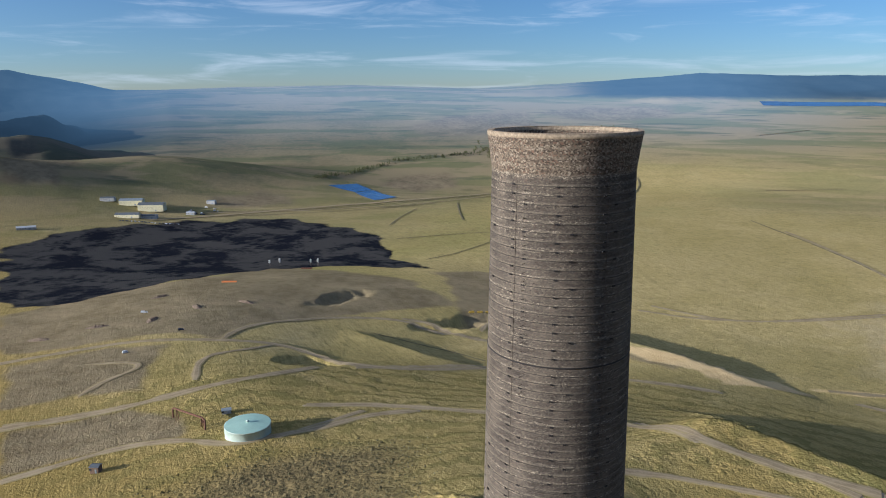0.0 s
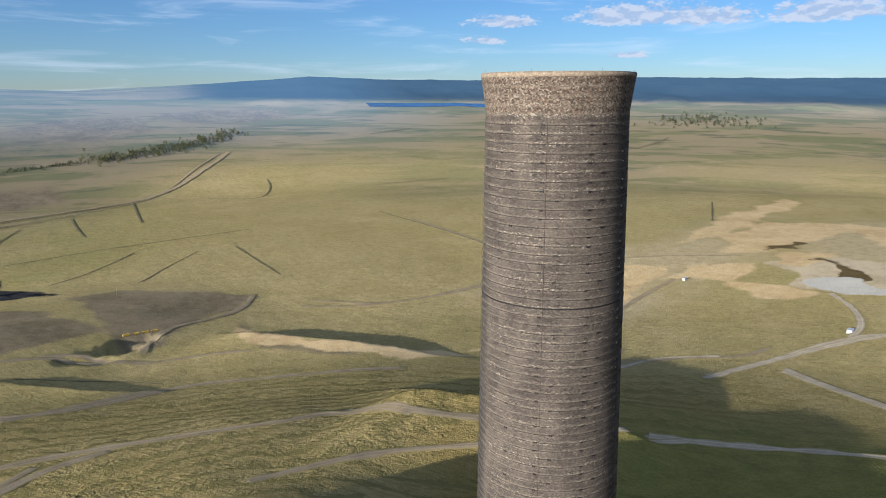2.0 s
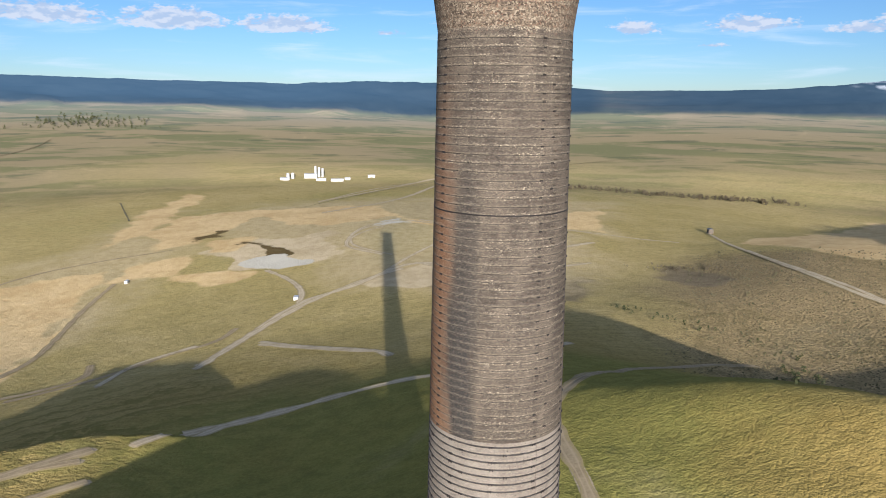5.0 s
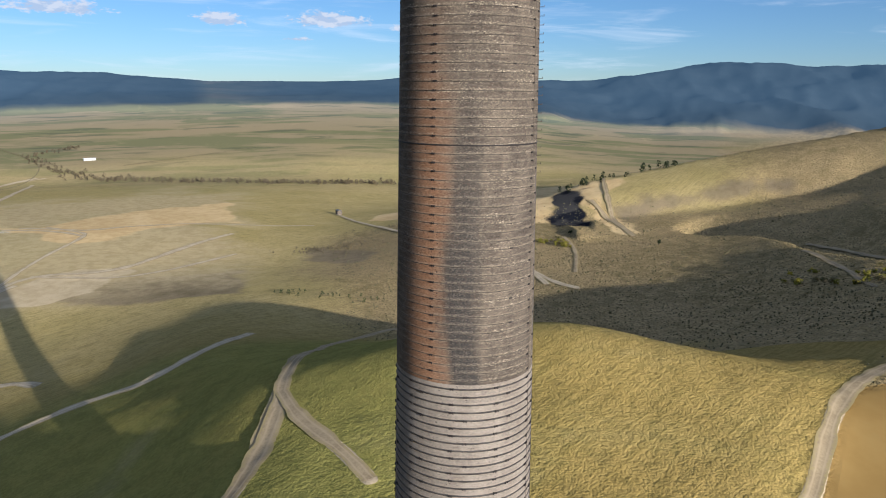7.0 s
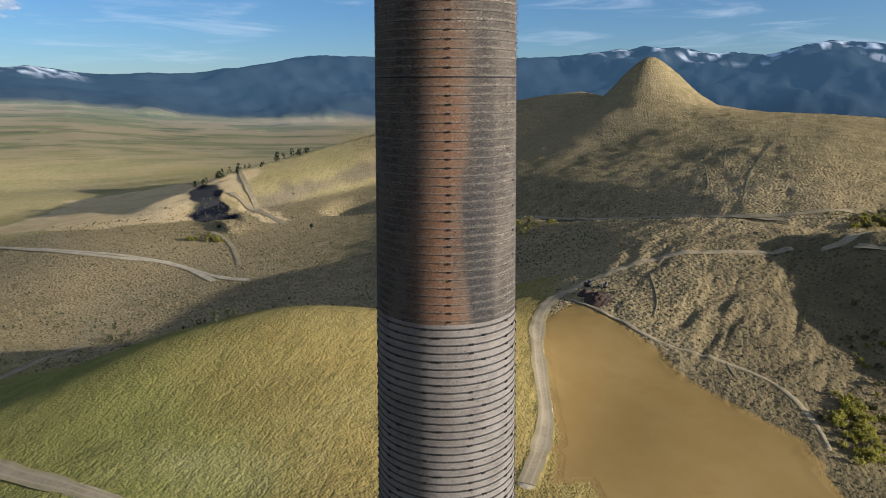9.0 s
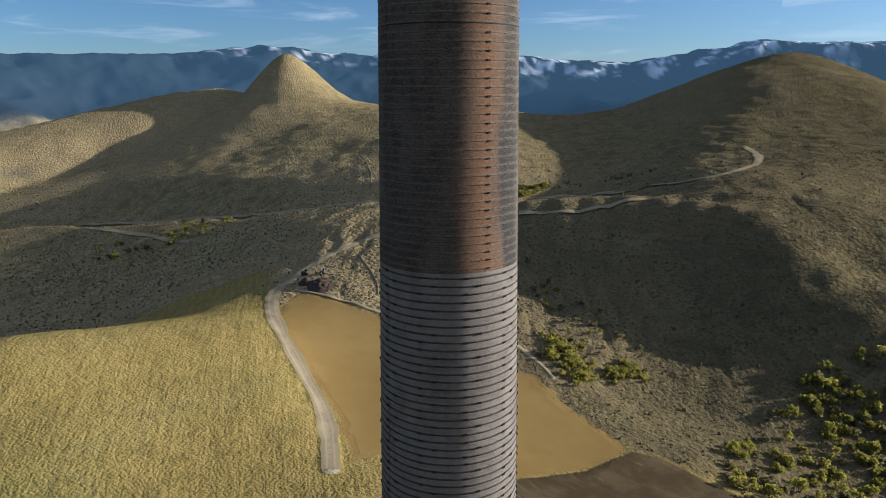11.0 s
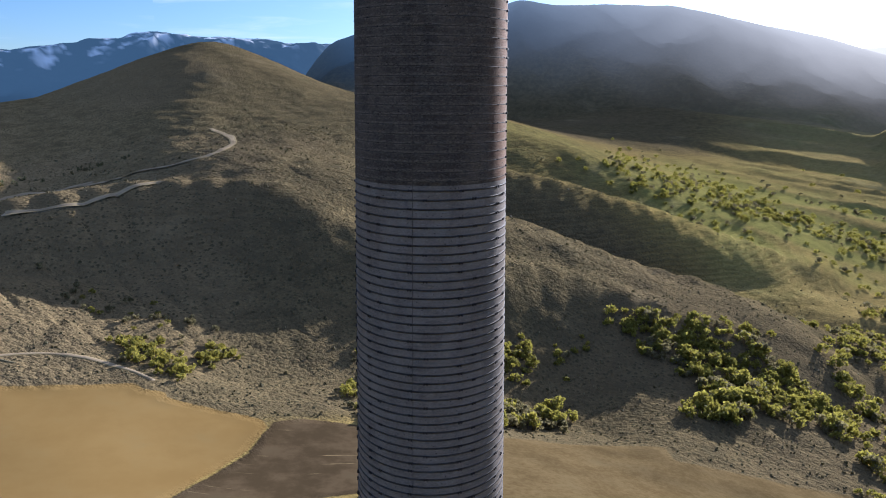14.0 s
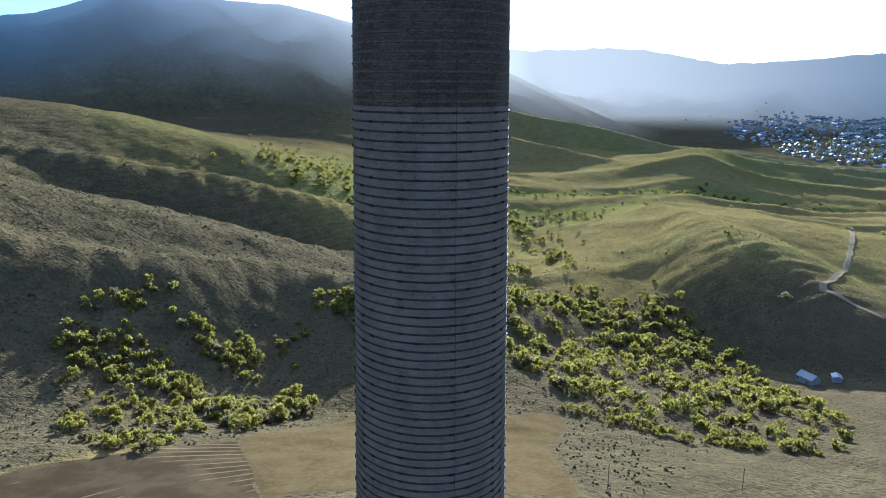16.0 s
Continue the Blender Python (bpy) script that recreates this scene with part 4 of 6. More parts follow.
def tower_material(name, dark, light, fleck, rust, soot, cells=0.0, low_cells=0.3):
    m, n, s = material(name, 0.9, 0.0, 0.12)
    where = n.add("ShaderNodeNewGeometry").outputs["Position"]
    xyz = n.add("ShaderNodeSeparateXYZ", {0: where})
    heading = n.math("MODULO", n.math("ADD", n.math("MULTIPLY", n.math("ARCTAN2", xyz.outputs[0], xyz.outputs[1]), 180 / math.pi), 360.0), 360.0)
    up = xyz.outputs[2]

    def wrapped(wide, tall):
        return n.add("ShaderNodeVectorMath", {0: where, 1: (wide, wide, tall)}, operation="MULTIPLY").outputs[0]

    blotch = n.noise(wrapped(0.28, 0.10), 1.0, 5.0, 0.6, 0.3)
    rows = n.noise(wrapped(0.35, 2.6), 1.0, 4.0, 0.65)
    grain = n.noise(wrapped(2.2, 6.5), 1.0, 4.0, 0.7)
    v = n.math("ADD", n.math("ADD", n.math("MULTIPLY", blotch, 0.45), n.math("MULTIPLY", rows, 0.3)), n.math("MULTIPLY", grain, 0.25))
    colour = n.mix(n.step(v, 0.36, 0.62), dark, light)
    if rust:
        edge = n.math("MULTIPLY", n.math("SUBTRACT", n.noise(wrapped(0.2, 0.06), 1.0, 4.0), 0.5), 26.0)
        h = n.math("ADD", heading, edge)
        strip = n.math("MULTIPLY", n.step(h, 284.0, 306.0), n.math("SUBTRACT", 1.0, n.step(h, 310.0, 340.0)))
        strip = n.math("MULTIPLY", strip, n.math("SUBTRACT", 1.0, n.step(n.math("ADD", up, n.math("MULTIPLY", edge, 0.7)), 140.0, 176.0)))
        colour = n.mix(n.math("MULTIPLY", strip, 0.9), colour, n.mix(n.step(grain, 0.35, 0.65), (0.15, 0.072, 0.036), (0.23, 0.122, 0.064)))
        glaze = n.math("MULTIPLY", n.step(h, 262.0, 272.0), n.math("SUBTRACT", 1.0, n.step(h, 286.0, 294.0)))
        glaze = n.math("MULTIPLY", glaze, n.math("SUBTRACT", 1.0, n.step(n.math("ADD", up, edge), 120.0, 172.0)))
        colour = n.mix(n.math("MULTIPLY", glaze, 0.92), colour, (0.03, 0.029, 0.028))
    if cells:
        col, row = n.math("FLOOR", n.math("MULTIPLY", heading, 0.85)), n.math("FLOOR", n.math("MULTIPLY", up, 6.5))
        col = n.math("FLOOR", n.math("ADD", n.math("MULTIPLY", heading, 0.85), n.math("MULTIPLY", row, 0.37)))
        one = n.add("ShaderNodeTexWhiteNoise", {"Vector": n.add("ShaderNodeCombineXYZ", {0: col, 1: row, 2: 0.0}).outputs[0]}, noise_dimensions="2D")
        tone = n.add("ShaderNodeValToRGB", {0: one.outputs["Value"]})
        ramp = tone.color_ramp
        ramp.interpolation = "CONSTANT"
        for k, (pos, c) in enumerate(((0.0, (0.022, 0.017, 0.014)), (0.22, (0.06, 0.045, 0.035)), (0.45, (0.11, 0.085, 0.063)), (0.68, (0.12, 0.065, 0.045)), (0.78, (0.17, 0.135, 0.1)), (0.93, (0.26, 0.215, 0.165)))):
            e = ramp.elements[k] if k < 2 else ramp.elements.new(pos)
            e.position, e.color = pos, (*c, 1)
        high = n.step(n.math("ADD", up, n.math("MULTIPLY", n.math("SUBTRACT", blotch, 0.5), 9.0)), 172.0, 174.5, low_cells, 1.0)
        colour = n.mix(n.math("MULTIPLY", high, cells), colour, tone.outputs[0])
    spots = n.noise(wrapped(3.0, 6.5), 1.0, 3.0, 0.8)
    area = n.noise(wrapped(0.1, 0.75), 1.0, 3.0, 0.6)
    amount = n.math("MULTIPLY", n.step(spots, 0.56, 0.61), n.step(area, 0.40, 0.58))
    if rust:
        sealed = n.math("MULTIPLY", n.math("MAXIMUM", n.step(h, 258.0, 268.0), n.step(h, 60.0, 110.0, 1.0, 0.0)), n.math("SUBTRACT", 1.0, n.step(up, 138.0, 162.0)))
        amount = n.math("MULTIPLY", amount, n.math("SUBTRACT", 1.0, n.math("MULTIPLY", sealed, 0.85)))
    tier = n.math("SINE", n.math("ADD", n.math("MULTIPLY", up, 2 * math.pi / 1.2), n.math("MULTIPLY", n.math("SUBTRACT", blotch, 0.5), 5.0)))
    amount = n.math("MULTIPLY", amount, n.step(tier, -0.5, 0.6, 0.3, 1.0))
    colour = n.mix(n.math("MULTIPLY", n.step(tier, 0.0, 0.8), n.math("MULTIPLY", n.step(grain, 0.38, 0.58), 0.6)), colour, n.mix(0.55, colour, (0.22, 0.182, 0.135)))
    colour = n.mix(n.math("MULTIPLY", amount, fleck), colour, (0.33, 0.28, 0.205))
    pits = n.step(n.noise(wrapped(2.4, 4.5), 1.0, 2.0, 0.6), 0.66, 0.72)
    colour = n.mix(n.math("MULTIPLY", pits, soot), colour, (0.018, 0.015, 0.013))
    n.tree.links.new(colour, s.inputs["Base Color"])
    course = n.math("ABSOLUTE", n.math("SINE", n.math("MULTIPLY", up, math.pi / 0.3)))
    rise = n.math("ADD", n.math("MULTIPLY", n.step(course, 0.0, 0.25), 0.5), grain)
    n.tree.links.new(n.add("ShaderNodeBump", {"Height": rise, "Strength": 0.7, "Distance": 0.05}).outputs[0], s.inputs["Normal"])
    return m


BRICK = tower_material("sooty_brick", (0.036, 0.03, 0.025), (0.1, 0.082, 0.063), 0.95, True, 0.9, 0.75, 0.22)
PALE = tower_material("washed_brick", (0.135, 0.115, 0.096), (0.23, 0.2, 0.168), 0.25, False, 0.75, 0.18, 1.0)
RIM = tower_material("bare_rim_brick", (0.08, 0.058, 0.038), (0.2, 0.15, 0.1), 0.6, False, 0.95, 0.75, 0.9)
LINING = plain("pale_lining", (0.36, 0.29, 0.2), 0.9, 0, 0.8, 0.25, 0.05)
BAND = plain("sooty_band_steel", (0.052, 0.043, 0.034), 0.85, 0.0, 0.6, 0.55)
HOOP = plain("weathered_hoop_steel", (0.05, 0.045, 0.042), 0.75, 0.2, 0.5, 0.5)
STEEL = plain("dark_band_steel", (0.022, 0.019, 0.018), 0.7, 0.3, 0.6, 0.35)
WIRE = plain("weathered_cable", (0.08, 0.06, 0.045), 0.7, 0.2)

foot = float(surface([0.0], [11.0])[0])
stack = thing("smokestack", "tall round sooty brick smokestack with steel bands and a flared rim", "smokestack")
part("lower_shaft", lathe("lower_shaft", [(shaft_radius(z), z) for z in np.linspace(foot - 6, PAINT, 24)], PALE), stack, "pale washed brick with dark bands")
part("middle_shaft", lathe("middle_shaft", [(shaft_radius(PAINT) + 0.0, PAINT), (shaft_radius(PAINT) + 0.02, PAINT + 0.05), *[(shaft_radius(z) + 0.02, z) for z in np.linspace(PAINT + 1, SEAM, 12)]], BRICK), stack, "sooty brick with a rust-brown streak")
part("upper_shaft", lathe("upper_shaft", [(shaft_radius(z), z) for z in np.linspace(SEAM, 173.2, 12)], BRICK), stack, "mottled grey-brown sooty brick")
part("rim", lathe("rim", [(9.82, 173.2), (9.86, 173.6), (9.95, 174.2), (10.1, 175.4), (10.27, 176.6), (10.42, 177.6), (10.48, 178.0), (10.48, TOP), (9.55, TOP), (9.45, 177.2)], RIM), stack, "flared rim of mottled tan and red brick")
part("lining", lathe("lining", [(9.45, 177.2), (9.15, 176.4), (9.0, 172), (8.95, 120), (9.2, foot)], LINING), stack, "pale inner lining")
part("seam", lathe("seam", [(shaft_radius(SEAM), SEAM - 0.1), (shaft_radius(SEAM) + 0.06, SEAM - 0.1), (shaft_radius(SEAM) + 0.06, SEAM + 0.1), (shaft_radius(SEAM), SEAM + 0.1)], STEEL), stack, "dark ring at the joint of the shaft")

CAP = plain("pale_cap_brick", (0.24, 0.185, 0.125), 0.9, 0, 2.5, 0.4, 0.05)
part("cap", lathe("cap", [(10.44, 177.8), (10.53, 177.85), (10.53, 178.32), (9.5, 178.32), (9.4, 177.9)], CAP), stack, "pale cap course of brick")

# a toothed course of brick ends along the rim
verts, faces = [], []
for k in range(230):
    a, w = 2 * math.pi * k / 230, 0.009
    b = len(verts)
    for z in (TOP + 0.02, TOP + 0.14):
        for r, d in ((10.44, -w), (10.44, w), (9.65, w), (9.65, -w)):
            verts.append((r * math.sin(a + d), r * math.cos(a + d), z))
    faces += [(b + 4, b + 7, b + 6, b + 5), (b, b + 1, b + 5, b + 4), (b + 1, b + 2, b + 6, b + 5), (b + 2, b + 3, b + 7, b + 6), (b + 3, b, b + 4, b + 7)]
tagged(part("rim_course", mesh_from("rim_course", verts, faces, CAP), stack, "toothed course of brick ends"), kind="stuff")


def box_mesh(name, x, y, z, mat, bevel=0.0):
    bm = bmesh.new()
    bmesh.ops.create_cube(bm, size=1.0)
    bmesh.ops.scale(bm, vec=(x, y, z), verts=bm.verts)
    bmesh.ops.translate(bm, vec=(0, 0, z / 2), verts=bm.verts)
    if bevel:
        bmesh.ops.bevel(bm, geom=bm.edges[:], offset=bevel, segments=1, affect="EDGES")
    me = bpy.data.meshes.new(name)
    bm.to_mesh(me)
    bm.free()
    me.materials.append(mat)
    return me


def rod_mesh(name, points, radius, mat, sides=6):
    """A rod or pipe along points."""
    bm = bmesh.new()
    for a, b in zip(points[:-1], points[1:]):
        a, b = Vector(a), Vector(b)
        q = (b - a).to_track_quat("Z", "Y").to_matrix().to_4x4()
        m = Matrix.Translation((a + b) / 2) @ q
        bmesh.ops.create_cone(bm, cap_ends=True, segments=sides, radius1=radius, radius2=radius, depth=(b - a).length + radius * 0.6, matrix=m)
    me = bpy.data.meshes.new(name)
    bm.to_mesh(me)
    bm.free()
    me.materials.append(mat)
    return me


band_mesh = lathe("band", [(0.999, -0.13), (1.006, -0.115), (1.006, 0.1), (0.999, 0.125)], HOOP, 120)
upper_band = lathe("band", [(0.9985, -0.065), (1.0028, -0.055), (1.0028, 0.045), (0.9985, 0.055)], BAND, 120)
pair_mesh = bpy.data.meshes.new("lug_pair")
bm = bmesh.new()
bmesh.ops.create_cube(bm, size=1.0, matrix=Matrix.Translation((0, 0.03, 0)) @ Matrix.Diagonal((0.52, 0.16, 0.1, 1)))
for dx in (-0.2, 0.2):
    bmesh.ops.create_cube(bm, size=1.0, matrix=Matrix.Translation((dx, 0.07, 0)) @ Matrix.Diagonal((0.16, 0.24, 0.3, 1)))
bm.to_mesh(pair_mesh)
bm.free()
pair_mesh.materials.append(STEEL)
rest_v, rest_f = [], []
BAND_STEP = 1.2
pair_verts = [tuple(v.co) for v in pair_mesh.vertices]
pair_faces = [tuple(p.vertices) for p in pair_mesh.polygons]
for i in range(108):
    z = 171.8 - BAND_STEP * i
    if abs(z - SEAM) < 0.35:
        continue
    r = shaft_radius(z)
    band = part("band", upper_band if z > PAINT else band_mesh, stack, at=(0, 0, z))
    band.scale = (r, r, 1)
    for c in range(10):
        h = 359 - 36 * c + (-11 if i % 3 == 2 else 0) + random.uniform(-0.6, 0.6)
        k = 1.0
        if z > PAINT:
            k = 0.85 if c == 0 else 0.75 if 110 < h < 240 else 0.4
            h = 304 + random.uniform(-0.5, 0.5) if c == 0 else h
        m = pose(0, 0, 0, 0, 0, -h) @ pose(0, r + 0.02, z + random.uniform(-0.05, 0.05)) @ Matrix.Diagonal((k, k, k, 1))
        if 112.5 < z < 148.5:
            lug = new("lug", pair_mesh)
            lug.parent = band
            lug.matrix_parent_inverse = Matrix.Identity(4)
            lug.matrix_basis = Matrix.Diagonal((1 / r, 1 / r, 1, 1)) @ Matrix.Translation((0, 0, -z)) @ m
        else:
            b = len(rest_v)
            rest_v += [tuple(m @ Vector(v)) for v in pair_verts]
            rest_f += [tuple(b + k for k in f) for f in pair_faces]
tagged(part("lugging", mesh_from("lugging", rest_v, rest_f, STEEL), stack, "dark steel band lugs"), kind="stuff")
for h in (212, 140, 33):
    a = radians(h)
    pts = [((shaft_radius(z) + 0.05) * math.sin(a), (shaft_radius(z) + 0.05) * math.cos(a), z) for z in np.linspace(foot, 172.4, 30)]
    part("conductor_cable", rod_mesh("conductor_cable", pts, 0.03, WIRE, 4), stack, "rusty conductor cable down the shaft")
for k in range(7):
    a = radians(51 * k + 20)
    x, y = 10.2 * math.sin(a), 10.2 * math.cos(a)
    part("lightning_rod", rod_mesh("lightning_rod", [(x, y, TOP - 0.4), (x, y, TOP + 0.5)], 0.02, WIRE, 5), stack, "thin lightning rod on the rim")


for k in range(24):
    z, a = 171.2 - 1.2 * k, radians(203)
    r = shaft_radius(z)
    part("rung", rod_mesh("rung", [((r - 0.1) * math.sin(a), (r - 0.1) * math.cos(a), z), ((r + 0.75) * math.sin(a), (r + 0.75) * math.cos(a), z), ((r + 0.75) * math.sin(a), (r + 0.75) * math.cos(a), z + 0.2)], 0.04, WIRE, 4), stack, "iron hook rung on the shaft")


def ground_z(x, y):
    return float(surface([x], [y])[0])


# ---- the water tank ----
TANK_PAINT = plain("pale_green_paint", (0.33, 0.48, 0.40), 0.55, 0, 0.12, 0.1)
TANK_WALL = plain("faded_green_wall", (0.42, 0.50, 0.44), 0.6, 0, 0.15, 0.12)
RUST = plain("rusted_steel", (0.11, 0.05, 0.03), 0.85, 0.2, 0.8, 0.4)
tx, ty = -246, 336
tz = min(ground_z(tx + 15 * math.sin(a), ty + 15 * math.cos(a)) for a in np.linspace(0, 6.2, 12))
tank = thing("water_tank", "round pale green steel water tank in the grass", "tank", (tx, ty, tz - 0.5))
part("wall", lathe("wall", [(16.6, 0), (16.6, 9.6), (16.75, 9.65), (16.75, 9.95), (16.4, 10.0)], TANK_WALL, 72), tank, "faded pale green wall")
part("roof", lathe("roof", [(16.4, 10.0), (9, 10.6), (0.05, 11.2)], TANK_PAINT, 72), tank, "mint green roof")
part("vent", lathe("vent", [(0.9, 11.0), (0.9, 11.9), (1.2, 11.9), (1.2, 12.2), (0.02, 12.5)], TANK_WALL, 16), tank, "small roof vent")
part("ladder", rod_mesh("ladder", [(-16.7, -2, 0), (-16.7, -2, 10.5), (-15.5, -2, 10.9)], 0.12, WIRE), tank)

px, py = -306, 352
pz = ground_z(px, py)
gantry = thing("pipe_gantry", "rusty pipe on steel legs beside the water tank", "pipe", (px, py, pz), -20)
part("pipe", rod_mesh("pipe", [(-19, 0, 0), (-19, 0, 7), (-17, 0, 8.2), (17, 0, 9.0), (20, 0, 7.5), (27, -6, 0)], 0.75, RUST, 8), gantry)
for dx in (-14, 16, 18):
    part("leg", rod_mesh("leg", [(dx, -1.5, -1), (dx, 0, 8.4), (dx, 1.5, -1)], 0.35, RUST, 5), gantry)

# ---- leaves and bushes ----


def leaf_material(name, a, b):
    m, n, s = material(name, 0.7, 0.0, 0.2)
    rnd = n.add("ShaderNodeNewGeometry").outputs["Random Per Island"]
    each = n.add("ShaderNodeObjectInfo").outputs["Random"]
    colour = n.mix(n.math("ADD", n.math("MULTIPLY", rnd, 0.6), n.math("MULTIPLY", each, 0.4)), a, b)
    n.tree.links.new(colour, s.inputs["Base Color"])
    thin = n.add("ShaderNodeBsdfTranslucent", {"Color": colour})
    both = n.add("ShaderNodeMixShader", {0: 0.6, 1: s.outputs[0], 2: thin.outputs[0]})
    n.tree.links.new(both.outputs[0], m.node_tree.nodes["Material Output"].inputs[0])
    return m


LEAF = leaf_material("spring_leaves", (0.18, 0.165, 0.026), (0.43, 0.38, 0.075))
DRAB = leaf_material("bare_twigs", (0.14, 0.122, 0.055), (0.25, 0.215, 0.1))
PINE = leaf_material("pine_needles", (0.02, 0.03, 0.015), (0.05, 0.06, 0.025))
SAGE = leaf_material("sage_leaves", (0.12, 0.11, 0.055), (0.25, 0.215, 0.115))
BARK = plain("grey_bark", (0.12, 0.09, 0.065), 0.9, 0, 2.0, 0.3)


def crown_mesh(name, wide, tall, clumps, leaves, size, seed, mat):
    """Leaves in clumps with an uneven outline and gaps."""
    rng = random.Random(seed)
    verts, faces = [], []
    for _ in range(clumps):
        a, d = rng.uniform(0, 6.283), wide * 0.72 * math.sqrt(rng.random())
        h = tall * (0.3 + 0.55 * rng.random() * (1 - 0.5 * (d / wide) ** 2))
        c, cr = Vector((d * math.sin(a), d * math.cos(a), h)), wide * rng.uniform(0.2, 0.42)
        for _ in range(leaves):
            v = Vector((rng.gauss(0, 1), rng.gauss(0, 1), rng.gauss(0, 0.8)))
            p = c + v.normalized() * cr * rng.uniform(0.55, 1.05)
            p.z = max(p.z, 0.1)
            u, w = Vector((rng.gauss(0, 1), rng.gauss(0, 1), rng.gauss(0, 1))).normalized(), Vector((rng.gauss(0, 1), rng.gauss(0, 1), rng.gauss(0, 1))).normalized()
            s = size * rng.uniform(0.6, 1.4)
            b = len(verts)
            verts += [tuple(p - u * s), tuple(p + w * s * 0.7), tuple(p + u * s), tuple(p - w * s * 0.7)]
            faces.append((b, b + 1, b + 2, b + 3))
    return mesh_from(name, verts, faces, mat)


def stem_mesh(name, wide, tall, stems, seed):
    rng = random.Random(seed)
    verts, faces = [], []
    for _ in range(stems):
        a, d = rng.uniform(0, 6.283), wide * rng.uniform(0.2, 0.55)
        b0, t0 = Vector((0.25 * math.sin(a), 0.25 * math.cos(a), -0.5)), Vector((d * math.sin(a), d * math.cos(a), tall * rng.uniform(0.5, 0.8)))
        b = len(verts)
        for p, r in ((b0, 0.16), (b0.lerp(t0, 0.5) + Vector((0, 0, 0.3)), 0.1), (t0, 0.03)):
            verts += [(p.x + r * math.sin(q), p.y + r * math.cos(q), p.z) for q in (0, 2.1, 4.2)]
        for k in (0, 3):
            faces += [(b + k + q, b + k + (q + 1) % 3, b + k + 3 + (q + 1) % 3, b + k + 3 + q) for q in range(3)]
    return mesh_from(name, verts, faces, BARK)


def shrub_kind(seed, wide, tall, mat, label):
    ob = thing("shrub", label, "shrub", group="shrubs in the gully")
    part("crown", crown_mesh("crown", wide, tall, 11, 34, 0.42, seed, mat), ob)
    part("trunk", stem_mesh("trunk", wide, tall, 6, seed), ob)
    return ob


KINDS = [shrub_kind(k, 2.6 + 0.35 * k, 3.6 + 0.5 * k, LEAF, "leafy yellow-green shrub on the slope of the gully") for k in range(4)]
KINDS.append(shrub_kind(9, 2.6, 3.4, DRAB, "bare grey-brown shrub on the slope of the gully"))
THICKETS = []


def thicket(count, drab, size, *points):
    THICKETS.append((count, drab, size, points))


thicket(60, 0.2, 1, (-58, -312), (-134, -373), (-151, -373), (-157, -320), (-131, -266), (-109, -259), (-47, -201), (-45, -254), (-47, -286))
thicket(420, 0.12, 1.7, (-687, -441), (-653, -338), (-626, -239), (-586, -173), (-563, -112), (-414, -5), (-340, 10), (-336, -45), (-307, -104), (-303, -141), (-301, -184))
thicket(150, 0.2, 1.4, (-292, -308), (-323, -273), (-412, -274), (-464, -269), (-307, -147), (-291, -191), (-283, -234), (-260, -272))
thicket(120, 0.2, 1.5, (-574, -439), (-645, -360), (-612, -244), (-634, -201), (-604, -158), (-547, -134), (-511, -243), (-458, -296))
thicket(90, 0.15, 1.9, (-761, -842), (-898, -825), (-962, -707), (-951, -573), (-756, -378), (-718, -377), (-853, -545), (-793, -662), (-657, -724))
thicket(90, 0.1, 1.1, (-274, -129), (-306, -93), (-321, -57), (-324, -12), (-335, 11), (-319, 11), (-292, -47), (-277, -90))
thicket(90, 0.12, 1.15, (-62, -309), (-77, -330), (-97, -322), (-140, -303), (-183, -295), (-155, -269), (-117, -272), (-87, -279), (-63, -298))
thicket(70, 0.25, 1.05, (-51, -266), (-109, -258), (-87, -213), (-43, -192), (-40, -242))
thicket(60, 0.5, 1.5, (-121, -252), (-180, -248), (-158, -223), (-98, -208))
thicket(40, 0.2, 1.6, (-943, -608), (-883, -509), (-716, -357), (-693, -360), (-833, -508))
thicket(16, 0.3, 1.7, (-664, -237), (-646, -198), (-622, -188), (-604, -223))
thicket(16, 0.2, 1, (-143, -379), (-159, -378), (-132, -341), (-122, -333))
thicket(12, 0.2, 1, (-212, -311), (-230, -306), (-198, -270), (-184, -275))
thicket(30, 0.3, 1.2, (-268, -331), (-294, -324), (-273, -303), (-259, -312))
thicket(50, 0.15, 1.1, (-117, -312), (-148, -321), (-182, -306), (-162, -271), (-114, -260), (-102, -264))
thicket(24, 0.6, 1.7, (-110, -249), (-165, -254), (-159, -235), (-99, -204))
thicket(150, 0.15, 1.5, (-253, -328), (-330, -307), (-385, -283), (-314, -208), (-273, -198), (-270, -257), (-248, -304))
thicket(30, 0.1, 1.8, (-240, -222), (-292, -219), (-273, -198), (-230, -203))
thicket(30, 0.2, 1, (73, -304), (58, -302), (32, -260), (38, -249), (65, -285))
thicket(12, 0.1, 1, (27, -290), (5, -290), (6, -278), (24, -272))
thicket(110, 0.15, 1.8, (-437, -778), (-639, -814), (-880, -917), (-897, -802), (-794, -697), (-562, -702), (-464, -749))
thicket(14, 0.1, 1, (68, -303), (54, -289), (49, -253), (58, -261))
thicket(20, 0.3, 1.4, (236, -679), (197, -728), (187, -698), (221, -637))
thicket(20, 0.1, 1.4, (945, -223), (975, -271), (913, -276), (858, -251), (882, -218))
thicket(40, 0.4, 1.3, (598, -422), (539, -464), (569, -578), (463, -482), (483, -419), (561, -397))
thicket(60, 0.5, 1.1, (231, -645), (202, -730), (191, -715), (215, -622))
thicket(14, 0.1, 1, (53, -284), (48, -301), (27, -255), (32, -246))
